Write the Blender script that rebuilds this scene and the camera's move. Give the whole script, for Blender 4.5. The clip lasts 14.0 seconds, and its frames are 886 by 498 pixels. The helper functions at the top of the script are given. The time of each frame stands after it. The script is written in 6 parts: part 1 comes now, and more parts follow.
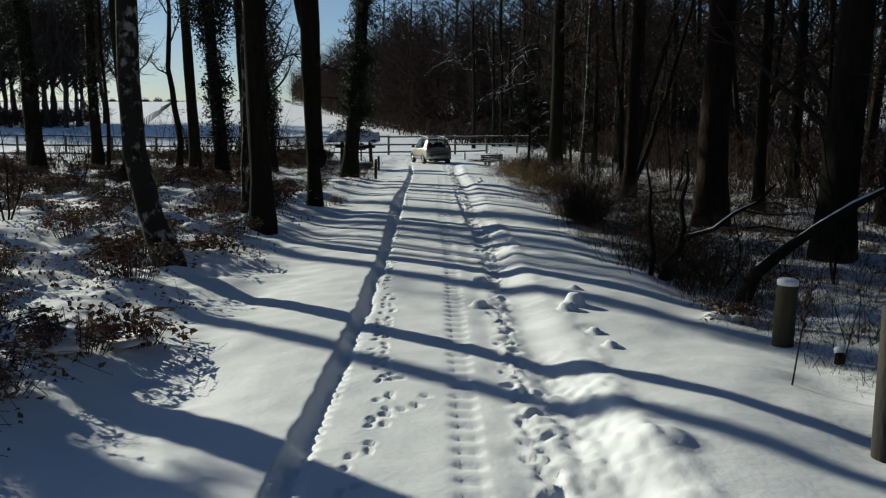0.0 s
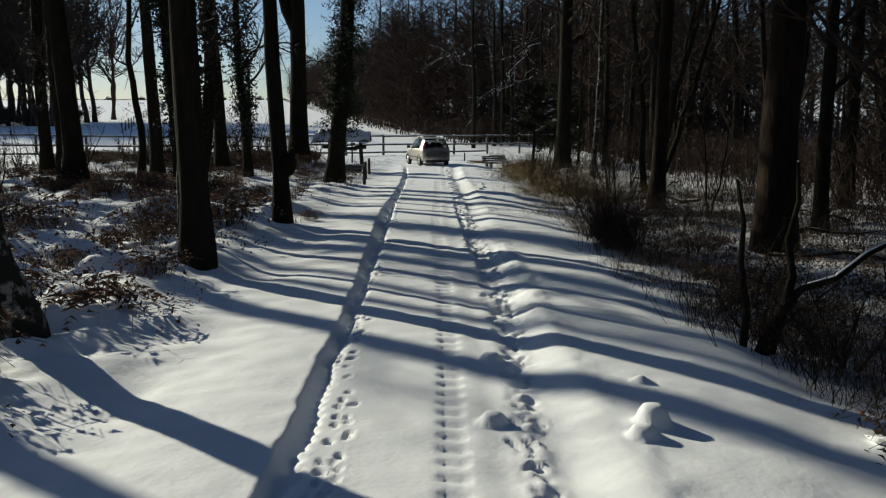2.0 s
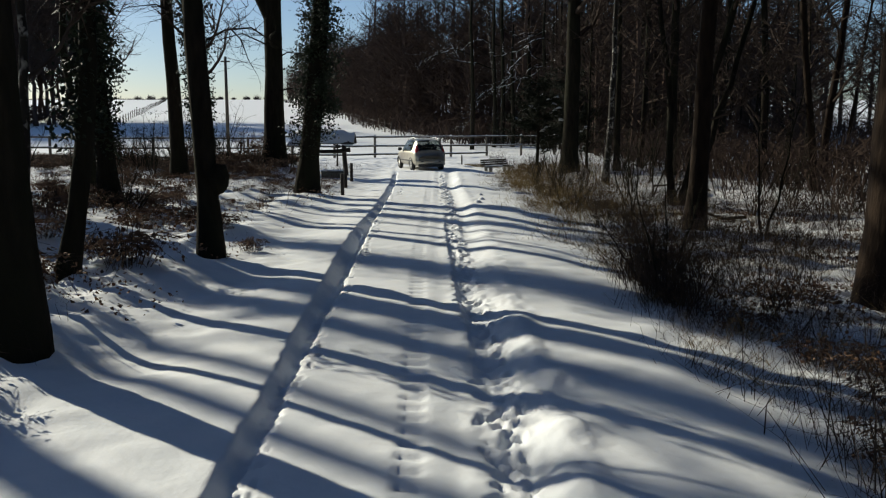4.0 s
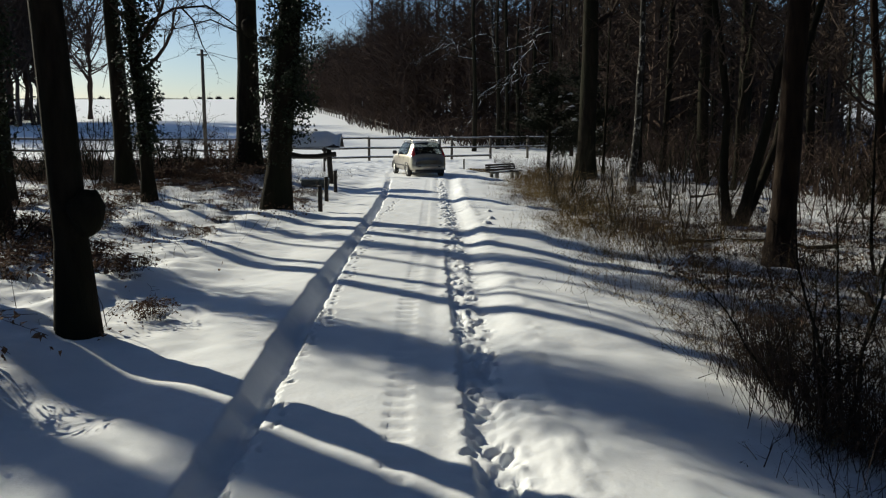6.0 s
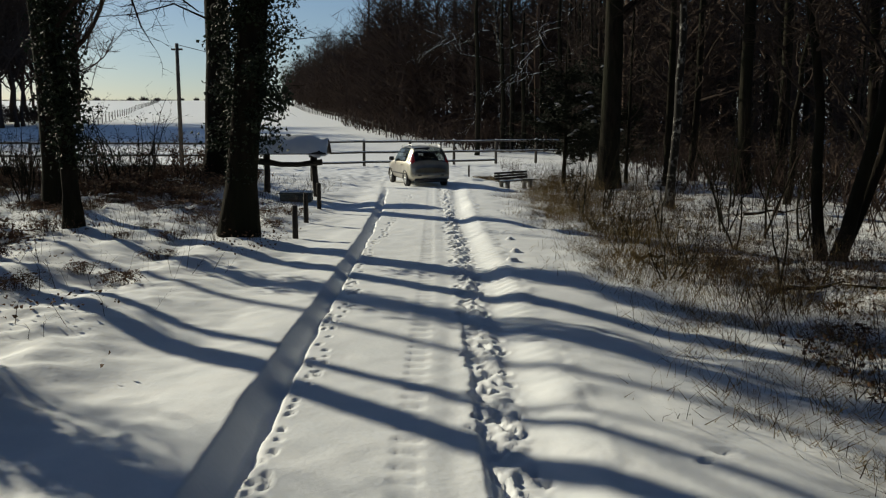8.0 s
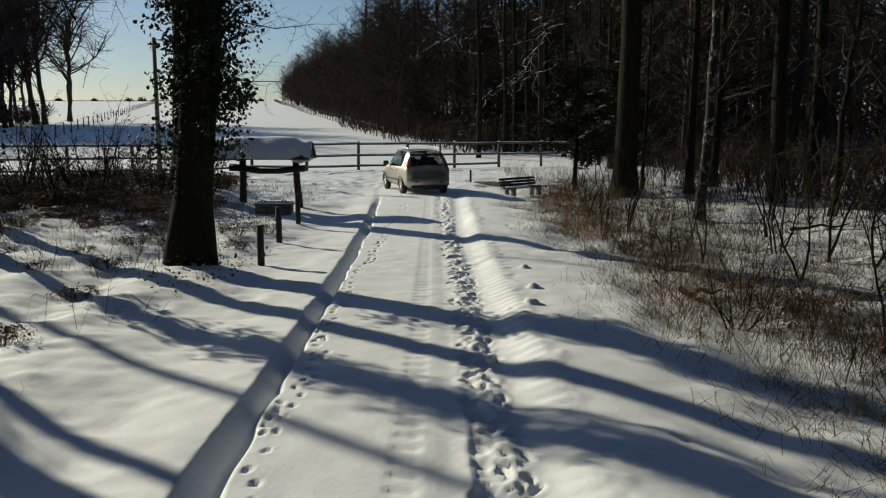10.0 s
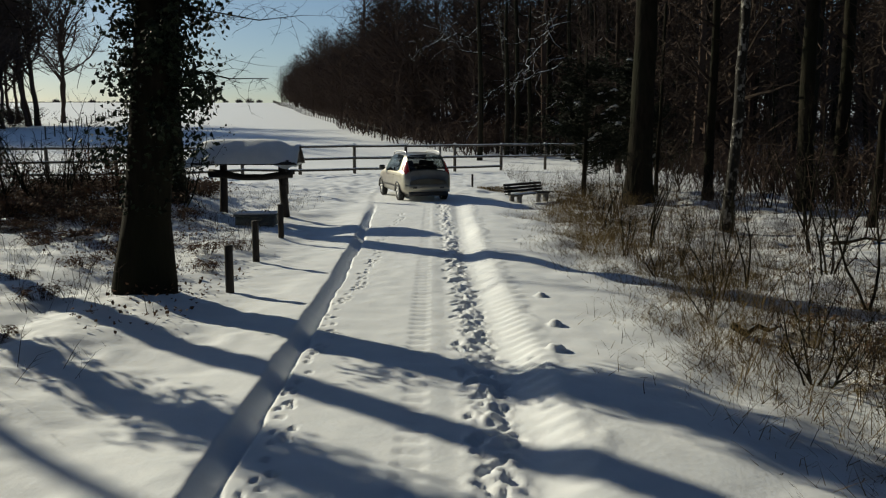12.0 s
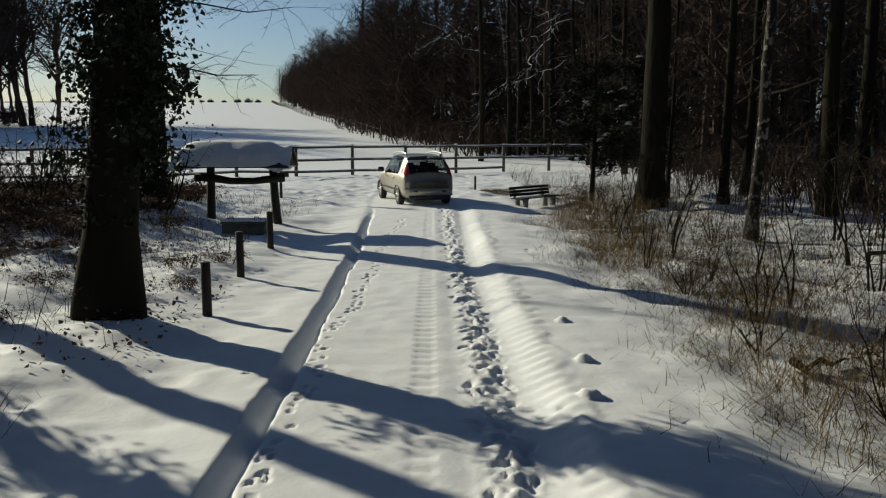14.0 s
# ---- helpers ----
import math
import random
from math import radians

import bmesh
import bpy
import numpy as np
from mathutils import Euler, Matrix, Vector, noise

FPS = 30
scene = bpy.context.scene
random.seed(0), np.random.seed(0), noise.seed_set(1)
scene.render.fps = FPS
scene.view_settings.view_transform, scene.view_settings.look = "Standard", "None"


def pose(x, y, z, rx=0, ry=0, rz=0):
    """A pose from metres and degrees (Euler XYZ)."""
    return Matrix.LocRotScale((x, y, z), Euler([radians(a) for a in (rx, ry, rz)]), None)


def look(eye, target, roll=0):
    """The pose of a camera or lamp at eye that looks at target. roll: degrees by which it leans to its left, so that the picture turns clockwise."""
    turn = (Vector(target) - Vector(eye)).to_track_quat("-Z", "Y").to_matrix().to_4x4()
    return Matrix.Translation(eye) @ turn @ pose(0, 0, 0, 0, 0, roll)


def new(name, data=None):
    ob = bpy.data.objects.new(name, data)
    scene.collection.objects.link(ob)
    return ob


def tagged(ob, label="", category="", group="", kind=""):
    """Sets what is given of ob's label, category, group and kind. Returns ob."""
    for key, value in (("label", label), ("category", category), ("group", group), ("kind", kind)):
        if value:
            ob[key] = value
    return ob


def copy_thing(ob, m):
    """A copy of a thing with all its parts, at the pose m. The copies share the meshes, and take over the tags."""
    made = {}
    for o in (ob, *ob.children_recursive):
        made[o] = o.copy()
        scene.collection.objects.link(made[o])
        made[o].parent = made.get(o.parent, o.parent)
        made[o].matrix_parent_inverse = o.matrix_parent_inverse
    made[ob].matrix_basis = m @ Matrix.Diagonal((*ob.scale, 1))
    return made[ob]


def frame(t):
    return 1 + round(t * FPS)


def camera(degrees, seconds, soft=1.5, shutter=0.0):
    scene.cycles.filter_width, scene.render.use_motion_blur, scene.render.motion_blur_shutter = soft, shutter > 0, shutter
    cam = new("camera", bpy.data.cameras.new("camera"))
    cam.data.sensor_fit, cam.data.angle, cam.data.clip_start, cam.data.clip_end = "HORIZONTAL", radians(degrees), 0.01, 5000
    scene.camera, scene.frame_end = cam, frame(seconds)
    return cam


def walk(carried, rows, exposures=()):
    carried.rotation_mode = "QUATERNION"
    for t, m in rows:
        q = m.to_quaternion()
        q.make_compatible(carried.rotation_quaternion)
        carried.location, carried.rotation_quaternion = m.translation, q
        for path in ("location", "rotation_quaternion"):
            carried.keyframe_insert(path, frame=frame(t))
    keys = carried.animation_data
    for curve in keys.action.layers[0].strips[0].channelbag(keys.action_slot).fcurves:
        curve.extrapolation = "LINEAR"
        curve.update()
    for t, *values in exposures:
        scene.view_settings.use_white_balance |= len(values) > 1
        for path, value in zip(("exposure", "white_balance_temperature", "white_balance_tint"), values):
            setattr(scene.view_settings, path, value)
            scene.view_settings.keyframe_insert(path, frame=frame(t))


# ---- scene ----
# Camera: a low drone drifting forward along a snowy woodland track.
cam = camera(56.0, 14.0, soft=1.2)
ROWS = [  # seconds, x, y, z, yaw, pitch
    (0.0, -0.251, 3.822, 1.939, -0.421, -8.187),
    (0.5, -0.256, 4.547, 1.943, -0.429, -8.218),
    (1.0, -0.251, 5.475, 1.943, -0.459, -8.233),
    (1.5, -0.219, 6.491, 1.953, -0.476, -8.248),
    (2.0, -0.162, 7.513, 1.954, -0.487, -8.283),
    (2.5, -0.095, 8.527, 1.973, -0.499, -8.297),
    (3.0, -0.028, 9.577, 1.972, -0.517, -8.307),
    (5.5, 0.221, 15.074, 2.008, -0.516, -8.275),
    (6.0, 0.154, 16.219, 2.016, -0.502, -8.303),
    (6.5, 0.094, 17.378, 2.029, -0.503, -8.296),
    (7.0, 0.047, 18.500, 2.035, -0.555, -8.249),
    (7.5, 0.026, 19.509, 2.053, -0.592, -8.225),
    (8.0, 0.011, 20.500, 2.073, -0.610, -8.206),
    (8.5, 0.018, 21.394, 2.087, -0.612, -8.208),
    (11.0, 0.073, 24.488, 2.098, -0.617, -8.085),
    (11.5, 0.067, 24.984, 2.102, -0.626, -8.060),
    (12.0, 0.053, 25.418, 2.113, -0.654, -8.057),
    (12.5, 0.030, 25.766, 2.121, -0.677, -8.069),
    (13.0, 0.001, 26.039, 2.120, -0.696, -8.080),
    (13.5, -0.015, 26.346, 2.122, -0.707, -8.079),
    (14.0, -0.022, 26.762, 2.124, -0.720, -8.061),
]
EXPOSURES = [(0.0, 0.03, 5850, 9), (2.5, 0.16, 6080, 11), (5.5, 0.35, 6020, 13), (6.5, 0.22, 6120, 12), (8.5, -0.02, 6280, 11), (11.5, -0.02, 6280, 10), (14.0, -0.05, 6250, 10)]
walk(cam, [(t, pose(x, y, z, 90 + pitch, 0, yaw)) for t, x, y, z, yaw, pitch in ROWS], EXPOSURES)

# ---- light ----
SUN_EL, SUN_AZ = radians(22), radians(-49.5)  # azimuth from +y towards +x
world = bpy.data.worlds.new("winter_sky")
scene.world = world
world.use_nodes = True
wn = world.node_tree.nodes
sky = wn.new("ShaderNodeTexSky")
sky.sky_type, sky.sun_disc = "NISHITA", False
sky.sun_elevation, sky.sun_rotation = SUN_EL, SUN_AZ
sky.altitude, sky.air_density, sky.dust_density, sky.ozone_density = 50, 1.0, 0.4, 3.3
wn["Background"].inputs["Strength"].default_value = 0.064
world.node_tree.links.new(sky.outputs[0], wn["Background"].inputs[0])
sun = new("sun", bpy.data.lights.new("sun", "SUN"))
sun.data.energy, sun.data.angle, sun.data.color = 5.0, radians(0.6), (1.0, 0.925, 0.69)
sun_from = Vector((math.sin(SUN_AZ) * math.cos(SUN_EL), math.cos(SUN_AZ) * math.cos(SUN_EL), math.sin(SUN_EL)))
sun.matrix_world = look(sun_from * 60, (0, 0, 0))


# ---- materials ----
def material(name, base, rough=0.8, metal=0.0, second=None, scale=8.0, bump=0.0, bump_scale=40.0, stretch=(1, 1, 1), third=None, third_scale=1.5, coat=0.0, spec=0.5, split=(0.35, 0.65)):
    """A node material: base mixed with second by fine noise and with third by coarse noise, over a fine relief."""
    m = bpy.data.materials.new(name)
    m.use_nodes = True
    n, l = m.node_tree.nodes, m.node_tree.links
    b = n["Principled BSDF"]
    b.inputs["Roughness"].default_value, b.inputs["Metallic"].default_value = rough, metal
    b.inputs["Coat Weight"].default_value = coat
    b.inputs["Specular IOR Level"].default_value = spec
    co = n.new("ShaderNodeTexCoord")
    mp = n.new("ShaderNodeMapping")
    mp.inputs["Scale"].default_value = stretch
    l.new(co.outputs["Object"], mp.inputs["Vector"])

    def noisy(sc, detail=5):
        t = n.new("ShaderNodeTexNoise")
        t.inputs["Scale"].default_value, t.inputs["Detail"].default_value = sc, detail
        l.new(mp.outputs[0], t.inputs["Vector"])
        return t

    col = n.new("ShaderNodeRGB")
    col.outputs[0].default_value = (*base, 1)
    out = col.outputs[0]
    for extra, sc in ((second, scale), (third, third_scale)):
        if extra is None:
            continue
        t = noisy(sc)
        ramp = n.new("ShaderNodeMapRange")
        ramp.inputs["From Min"].default_value, ramp.inputs["From Max"].default_value = split
        l.new(t.outputs["Fac"], ramp.inputs["Value"])
        mix = n.new("ShaderNodeMix")
        mix.data_type = "RGBA"
        l.new(ramp.outputs[0], mix.inputs["Factor"])
        l.new(out, mix.inputs["A"])
        mix.inputs["B"].default_value = (*extra, 1)
        out = mix.outputs["Result"]
    l.new(out, b.inputs["Base Color"])
    if bump:
        t = noisy(bump_scale, 6)
        bp = n.new("ShaderNodeBump")
        bp.inputs["Strength"].default_value, bp.inputs["Distance"].default_value = 1.0, bump
        l.new(t.outputs["Fac"], bp.inputs["Height"])
        l.new(bp.outputs[0], b.inputs["Normal"])
    return m


SNOW = material("snow", (0.80, 0.81, 0.82), 0.75, second=(0.74, 0.76, 0.78), scale=3.0, bump=0.004, bump_scale=18.0, spec=0.25)


def thin_snow(m, x0, x1, y0, y1, tint):
    """Lets leaf litter show through patches of thin snow past x0, fading in until x1, and out again from y0 to y1."""
    n, l = m.node_tree.nodes, m.node_tree.links
    b = n["Principled BSDF"]
    co, sp, patch = n.new("ShaderNodeTexCoord"), n.new("ShaderNodeSeparateXYZ"), n.new("ShaderNodeTexNoise")
    l.new(co.outputs["Object"], sp.inputs[0])
    l.new(co.outputs["Object"], patch.inputs["Vector"])
    patch.inputs["Scale"].default_value, patch.inputs["Detail"].default_value, patch.inputs["Roughness"].default_value = 1.7, 9, 0.72
    shares = []
    for source, lo, hi in ((patch.outputs["Fac"], 0.47, 0.66), (sp.outputs["X"], x0, x1), (sp.outputs["Y"], y1, y0)):
        r = n.new("ShaderNodeMapRange")
        r.inputs["From Min"].default_value, r.inputs["From Max"].default_value = lo, hi
        l.new(source, r.inputs["Value"])
        shares.append(r.outputs[0])
    out = shares[0]
    for other in shares[1:]:
        mul = n.new("ShaderNodeMath")
        mul.operation = "MULTIPLY"
        l.new(out, mul.inputs[0])
        l.new(other, mul.inputs[1])
        out = mul.outputs[0]
    mix = n.new("ShaderNodeMix")
    mix.data_type = "RGBA"
    l.new(out, mix.inputs["Factor"])
    l.new(b.inputs["Base Color"].links[0].from_socket, mix.inputs["A"])
    mix.inputs["B"].default_value = (*tint, 1)
    l.new(mix.outputs["Result"], b.inputs["Base Color"])


thin_snow(SNOW, 2.0, 4.0, 50, 62, (0.16, 0.125, 0.085))
SNOW_CAP = material("snow_cap", (0.82, 0.83, 0.84), 0.75, second=(0.76, 0.78, 0.80), scale=5.0, bump=0.01, bump_scale=30.0, spec=0.25)
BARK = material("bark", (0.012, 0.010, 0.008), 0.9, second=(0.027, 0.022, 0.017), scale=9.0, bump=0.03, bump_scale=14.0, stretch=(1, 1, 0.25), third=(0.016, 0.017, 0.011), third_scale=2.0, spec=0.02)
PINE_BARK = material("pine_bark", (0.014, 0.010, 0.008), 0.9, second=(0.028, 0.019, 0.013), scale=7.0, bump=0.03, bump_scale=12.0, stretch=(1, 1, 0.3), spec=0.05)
BIRCH_BARK = material("birch_bark", (0.22, 0.21, 0.19), 0.8, second=(0.016, 0.014, 0.012), scale=9.0, bump=0.02, bump_scale=14.0, stretch=(1.3, 1.3, 1.0), third=(0.022, 0.020, 0.017), third_scale=3.2, spec=0.1, split=(0.43, 0.52))
TWIG = material("twig", (0.032, 0.024, 0.020), 0.9, second=(0.060, 0.045, 0.036), scale=3.0, spec=0.05)
FAR_TWIG = material("far_twig", (0.050, 0.036, 0.029), 1.0, second=(0.080, 0.058, 0.047), scale=0.3, spec=0.0)
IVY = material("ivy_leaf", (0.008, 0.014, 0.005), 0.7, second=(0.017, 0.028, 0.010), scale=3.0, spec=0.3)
DEAD_LEAF = material("dead_leaf", (0.12, 0.062, 0.040), 0.9, second=(0.06, 0.034, 0.024), scale=4.0, third=(0.19, 0.12, 0.075), third_scale=1.0, spec=0.1)
STRAW = material("dry_stem", (0.23, 0.165, 0.065), 0.9, second=(0.10, 0.066, 0.030), scale=2.0, spec=0.1)
WOOD = material("weathered_wood", (0.05, 0.042, 0.034), 0.85, second=(0.10, 0.085, 0.068), scale=10.0, bump=0.008, bump_scale=30.0, stretch=(1, 1, 0.2))
DARK_WOOD = material("dark_wood", (0.014, 0.011, 0.009), 0.85, second=(0.030, 0.023, 0.018), scale=9.0, bump=0.008, bump_scale=30.0, stretch=(1, 1, 0.3))
MOSSY_WOOD = material("mossy_wood", (0.058, 0.046, 0.026), 0.9, second=(0.036, 0.038, 0.014), scale=6.0, bump=0.01, bump_scale=30.0, stretch=(1, 1, 0.3))


# ---- mesh helpers ----
class Soup:
    """Vertices and faces gathered for one mesh."""

    def __init__(self):
        self.v, self.f = [], []

    def add(self, verts, faces):
        o = len(self.v)
        self.v.extend(verts)
        self.f.extend([tuple(i + o for i in face) for face in faces])

    def tube(self, pts, radii, sides=8, cap=True, rng=None, rough=0.0):
        """A tapered tube along points."""
        pts = [Vector(p) for p in pts]
        rings = []
        side = None
        for i, p in enumerate(pts):
            d = (pts[min(i + 1, len(pts) - 1)] - pts[max(i - 1, 0)]).normalized()
            if side is None:
                side = d.orthogonal().normalized()
            side = (side - d * side.dot(d)).normalized()
            up = d.cross(side)
            ring = []
            for k in range(sides):
                a = 2 * math.pi * k / sides
                r = radii[i] * (1 + (rng.uniform(-rough, rough) if rng else 0))
                ring.append(p + side * (math.cos(a) * r) + up * (math.sin(a) * r))
            rings.append(ring)
        o = len(self.v)
        for ring in rings:
            self.v.extend(ring)
        for i in range(len(pts) - 1):
            for k in range(sides):
                a, b = o + i * sides + k, o + i * sides + (k + 1) % sides
                self.f.append((a, b, b + sides, a + sides))
        if cap:
            self.f.append(tuple(o + k for k in range(sides))[::-1])
            self.f.append(tuple(o + (len(pts) - 1) * sides + k for k in range(sides)))

    def box(self, lo, hi, bevel=0.0, m=None):
        """A box with chamfered edges."""
        x0, y0, z0 = lo
        x1, y1, z1 = hi
        b = min(bevel, (x1 - x0) / 3, (y1 - y0) / 3, (z1 - z0) / 3)
        bm = bmesh.new()
        bmesh.ops.create_cube(bm, size=1)
        for v in bm.verts:
            v.co = Vector(((x0 + x1) / 2 + v.co.x * (x1 - x0), (y0 + y1) / 2 + v.co.y * (y1 - y0), (z0 + z1) / 2 + v.co.z * (z1 - z0)))
        if b > 0:
            bmesh.ops.bevel(bm, geom=bm.edges[:], offset=b, segments=1, affect="EDGES")
        bm.verts.index_update()
        self.add([(m @ v.co) if m else v.co.copy() for v in bm.verts], [[v.index for v in f.verts] for f in bm.faces])
        bm.free()

    def sliver(self, a, b, w, rng):
        """A thin blade from a to b."""
        a, b = Vector(a), Vector(b)
        s = (b - a).cross(Vector((rng.uniform(-1, 1), rng.uniform(-1, 1), rng.uniform(-1, 1))))
        if s.length < 1e-6:
            return
        s = s.normalized() * w
        o = len(self.v)
        self.v.extend([a + s, a - s, b])
        self.f.append((o, o + 1, o + 2))

    def leaf(self, c, size, rng, up=0.3):
        """A bent four-point leaf."""
        d = Vector((rng.uniform(-1, 1), rng.uniform(-1, 1), rng.uniform(-1, up))).normalized()
        s = d.cross(Vector((rng.uniform(-1, 1), rng.uniform(-1, 1), 1))).normalized()
        n = d.cross(s) * size * 0.2
        c = Vector(c)
        o = len(self.v)
        self.v.extend([c, c + d * size * 0.5 + s * size * 0.38 + n, c + d * size, c + d * size * 0.5 - s * size * 0.38 + n])
        self.f.append((o, o + 1, o + 2, o + 3))

    def mesh(self, name, mat, smooth=True):
        me = bpy.data.meshes.new(name)
        me.from_pydata([tuple(v) for v in self.v], [], self.f)
        me.materials.append(mat)
        if smooth:
            me.polygons.foreach_set("use_smooth", [True] * len(me.polygons))
        me.update()
        return me


def part(name, soup, mat, parent, label="", smooth=True, at=None):
    ob = new(name, soup.mesh(name, mat, smooth))
    ob.parent = parent
    if at is not None:
        ob.matrix_basis = at
    return tagged(ob, label)


def thing(name, x, y, z, label, category, group="", kind="", rz=0.0):
    ob = new(name)
    ob.empty_display_size = 0.2
    ob.matrix_basis = pose(x, y, z, 0, 0, rz)
    return tagged(ob, label, category, group, kind)


# ---- ground ----
def step(a, b, x):
    t = np.clip((x - a) / (b - a), 0, 1)
    return t * t * (3 - 2 * t)


LATTICE = np.random.RandomState(7).rand(256, 256)


def value_noise(x, y):
    xi, yi = np.floor(x).astype(int), np.floor(y).astype(int)
    fx, fy = x - xi, y - yi
    fx, fy = fx * fx * (3 - 2 * fx), fy * fy * (3 - 2 * fy)
    g = lambda a, b: LATTICE[a % 256, b % 256]
    return (g(xi, yi) * (1 - fx) + g(xi + 1, yi) * fx) * (1 - fy) + (g(xi, yi + 1) * (1 - fx) + g(xi + 1, yi + 1) * fx) * fy - 0.5


def rut_x(y):
    return np.interp(y, [0, 8, 12, 18, 27.6, 36, 42, 45, 49, 53], [-1.15, -1.16, -1.13, -1.16, -1.30, -1.30, -1.40, -1.50, -1.66, -1.95])


def base_height(x, y):
    z = -0.06 * np.exp(-((x + 2.35) / 0.55) ** 2) + 0.17 * step(-2.6, -3.9, x) * (1 - 0.6 * step(26, 34, y)) + 0.30 * step(-3.5, -7.5, x) + 0.15 * step(-8, -14, x)
    z = z * (1 - step(50, 62, y)) - 0.15 * step(1.3, 4, x) * (1 - step(56, 66, y))
    z = z + 0.26 * np.exp(-((x + 7.2) / 2.0) ** 2 - ((y - 45.6) / 3.2) ** 2)
    hill = np.clip(y - 72, 0, 410)
    z = z + 0.042 * hill * step(72, 92, y) - np.clip(y - 482, 0, None) * 0.04
    return z


PRINTS = []  # x, y, half width, half length, depth
rng = random.Random(3)


def path_x(y):
    """The middle of the trodden footpath."""
    return np.interp(y, [9.9, 11.4, 14, 16.4, 19.4, 21.4, 28.5, 33.3, 36.2, 40, 44.5], [0.37, 0.40, 0.50, 0.57, 0.62, 0.54, 0.48, 0.47, 0.45, 0.38, 0.34])


yy = 5.0
while yy < 50:
    narrow = yy < 15.5
    for lane in ((-0.05, 0.06) if narrow else (-0.13, -0.04, 0.05, 0.12)):
        if rng.random() < 0.8:
            PRINTS.append((float(path_x(yy)) + lane + rng.uniform(-0.06, 0.06), yy + rng.uniform(-0.2, 0.2), rng.uniform(0.024, 0.038), rng.uniform(0.05, 0.10), rng.uniform(0.025, 0.045)))
    yy += rng.uniform(0.19, 0.33)
yy = 5.0
while yy < 47:
    lane = float(np.interp(yy, [9, 11, 12.3, 14, 15.7, 17.4, 26.4, 28.7, 30.4, 32, 35.5, 37.4, 41, 46], [-0.68, -0.71, -0.82, -0.88, -0.96, -1.01, -1.06, -1.08, -1.02, -1.09, -1.09, -0.99, -0.93, -0.75])) + 0.05 * math.sin(yy * 2.1)
    for dx, dy in (((-0.05, 0),), ((0.05, 0),), ((-0.05, 0), (0.045, 0.08)), ((-0.04, 0), (0.05, 0.05), (0.0, 0.13)))[rng.randrange(4)]:
        PRINTS.append((lane + dx + rng.uniform(-0.02, 0.02), yy + dy, rng.uniform(0.021, 0.028), rng.uniform(0.032, 0.046), 0.034))
    yy += rng.choice((0.15, 0.20, 0.32))
for x, y in ((-0.62, 9.35), (-0.50, 9.45), (-0.40, 9.55), (-0.33, 9.75), (-0.55, 10.2), (-0.44, 10.35)):
    PRINTS.append((x, y, 0.026, 0.04, 0.035))
for x, y in ((1.75, 31.9), (1.83, 32.15), (1.78, 32.5), (2.05, 36.2), (2.1, 36.5), (1.95, 38.0), (1.6, 41), (1.65, 41.3), (1.75, 28.9), (1.9, 29.1), (1.7, 25.4), (1.85, 25.6)):
    PRINTS.append((x, y, 0.035, 0.055, 0.035))
LUMPS = [(1.25, 12.7, 0.11, 0.13), (1.13, 12.48, 0.09, 0.08), (1.29, 11.0, 0.06, 0.05), (1.24, 11.5, 0.06, 0.05), (1.12, 8.5, 0.16, 0.10), (1.39, 13.6, 0.06, 0.05), (0.22, 12.88, 0.09, 0.08), (0.95, 16.85, 0.22, 0.13), (0.86, 19.9, 0.25, 0.14), (0.30, 14.4, 0.09, 0.07),
         (0.95, 11.8, 0.3, 0.07), (0.85, 8.6, 0.2, 0.10), (1.15, 18.0, 0.2, 0.1), (0.75, 21.6, 0.2, 0.1), (1.2, 23.7, 0.16, 0.06), (1.05, 26.8, 0.25, 0.07), (1.35, 34.1, 0.07, 0.06), (1.2, 33.0, 0.09, 0.06), (1.4, 35.7, 0.06, 0.05)]


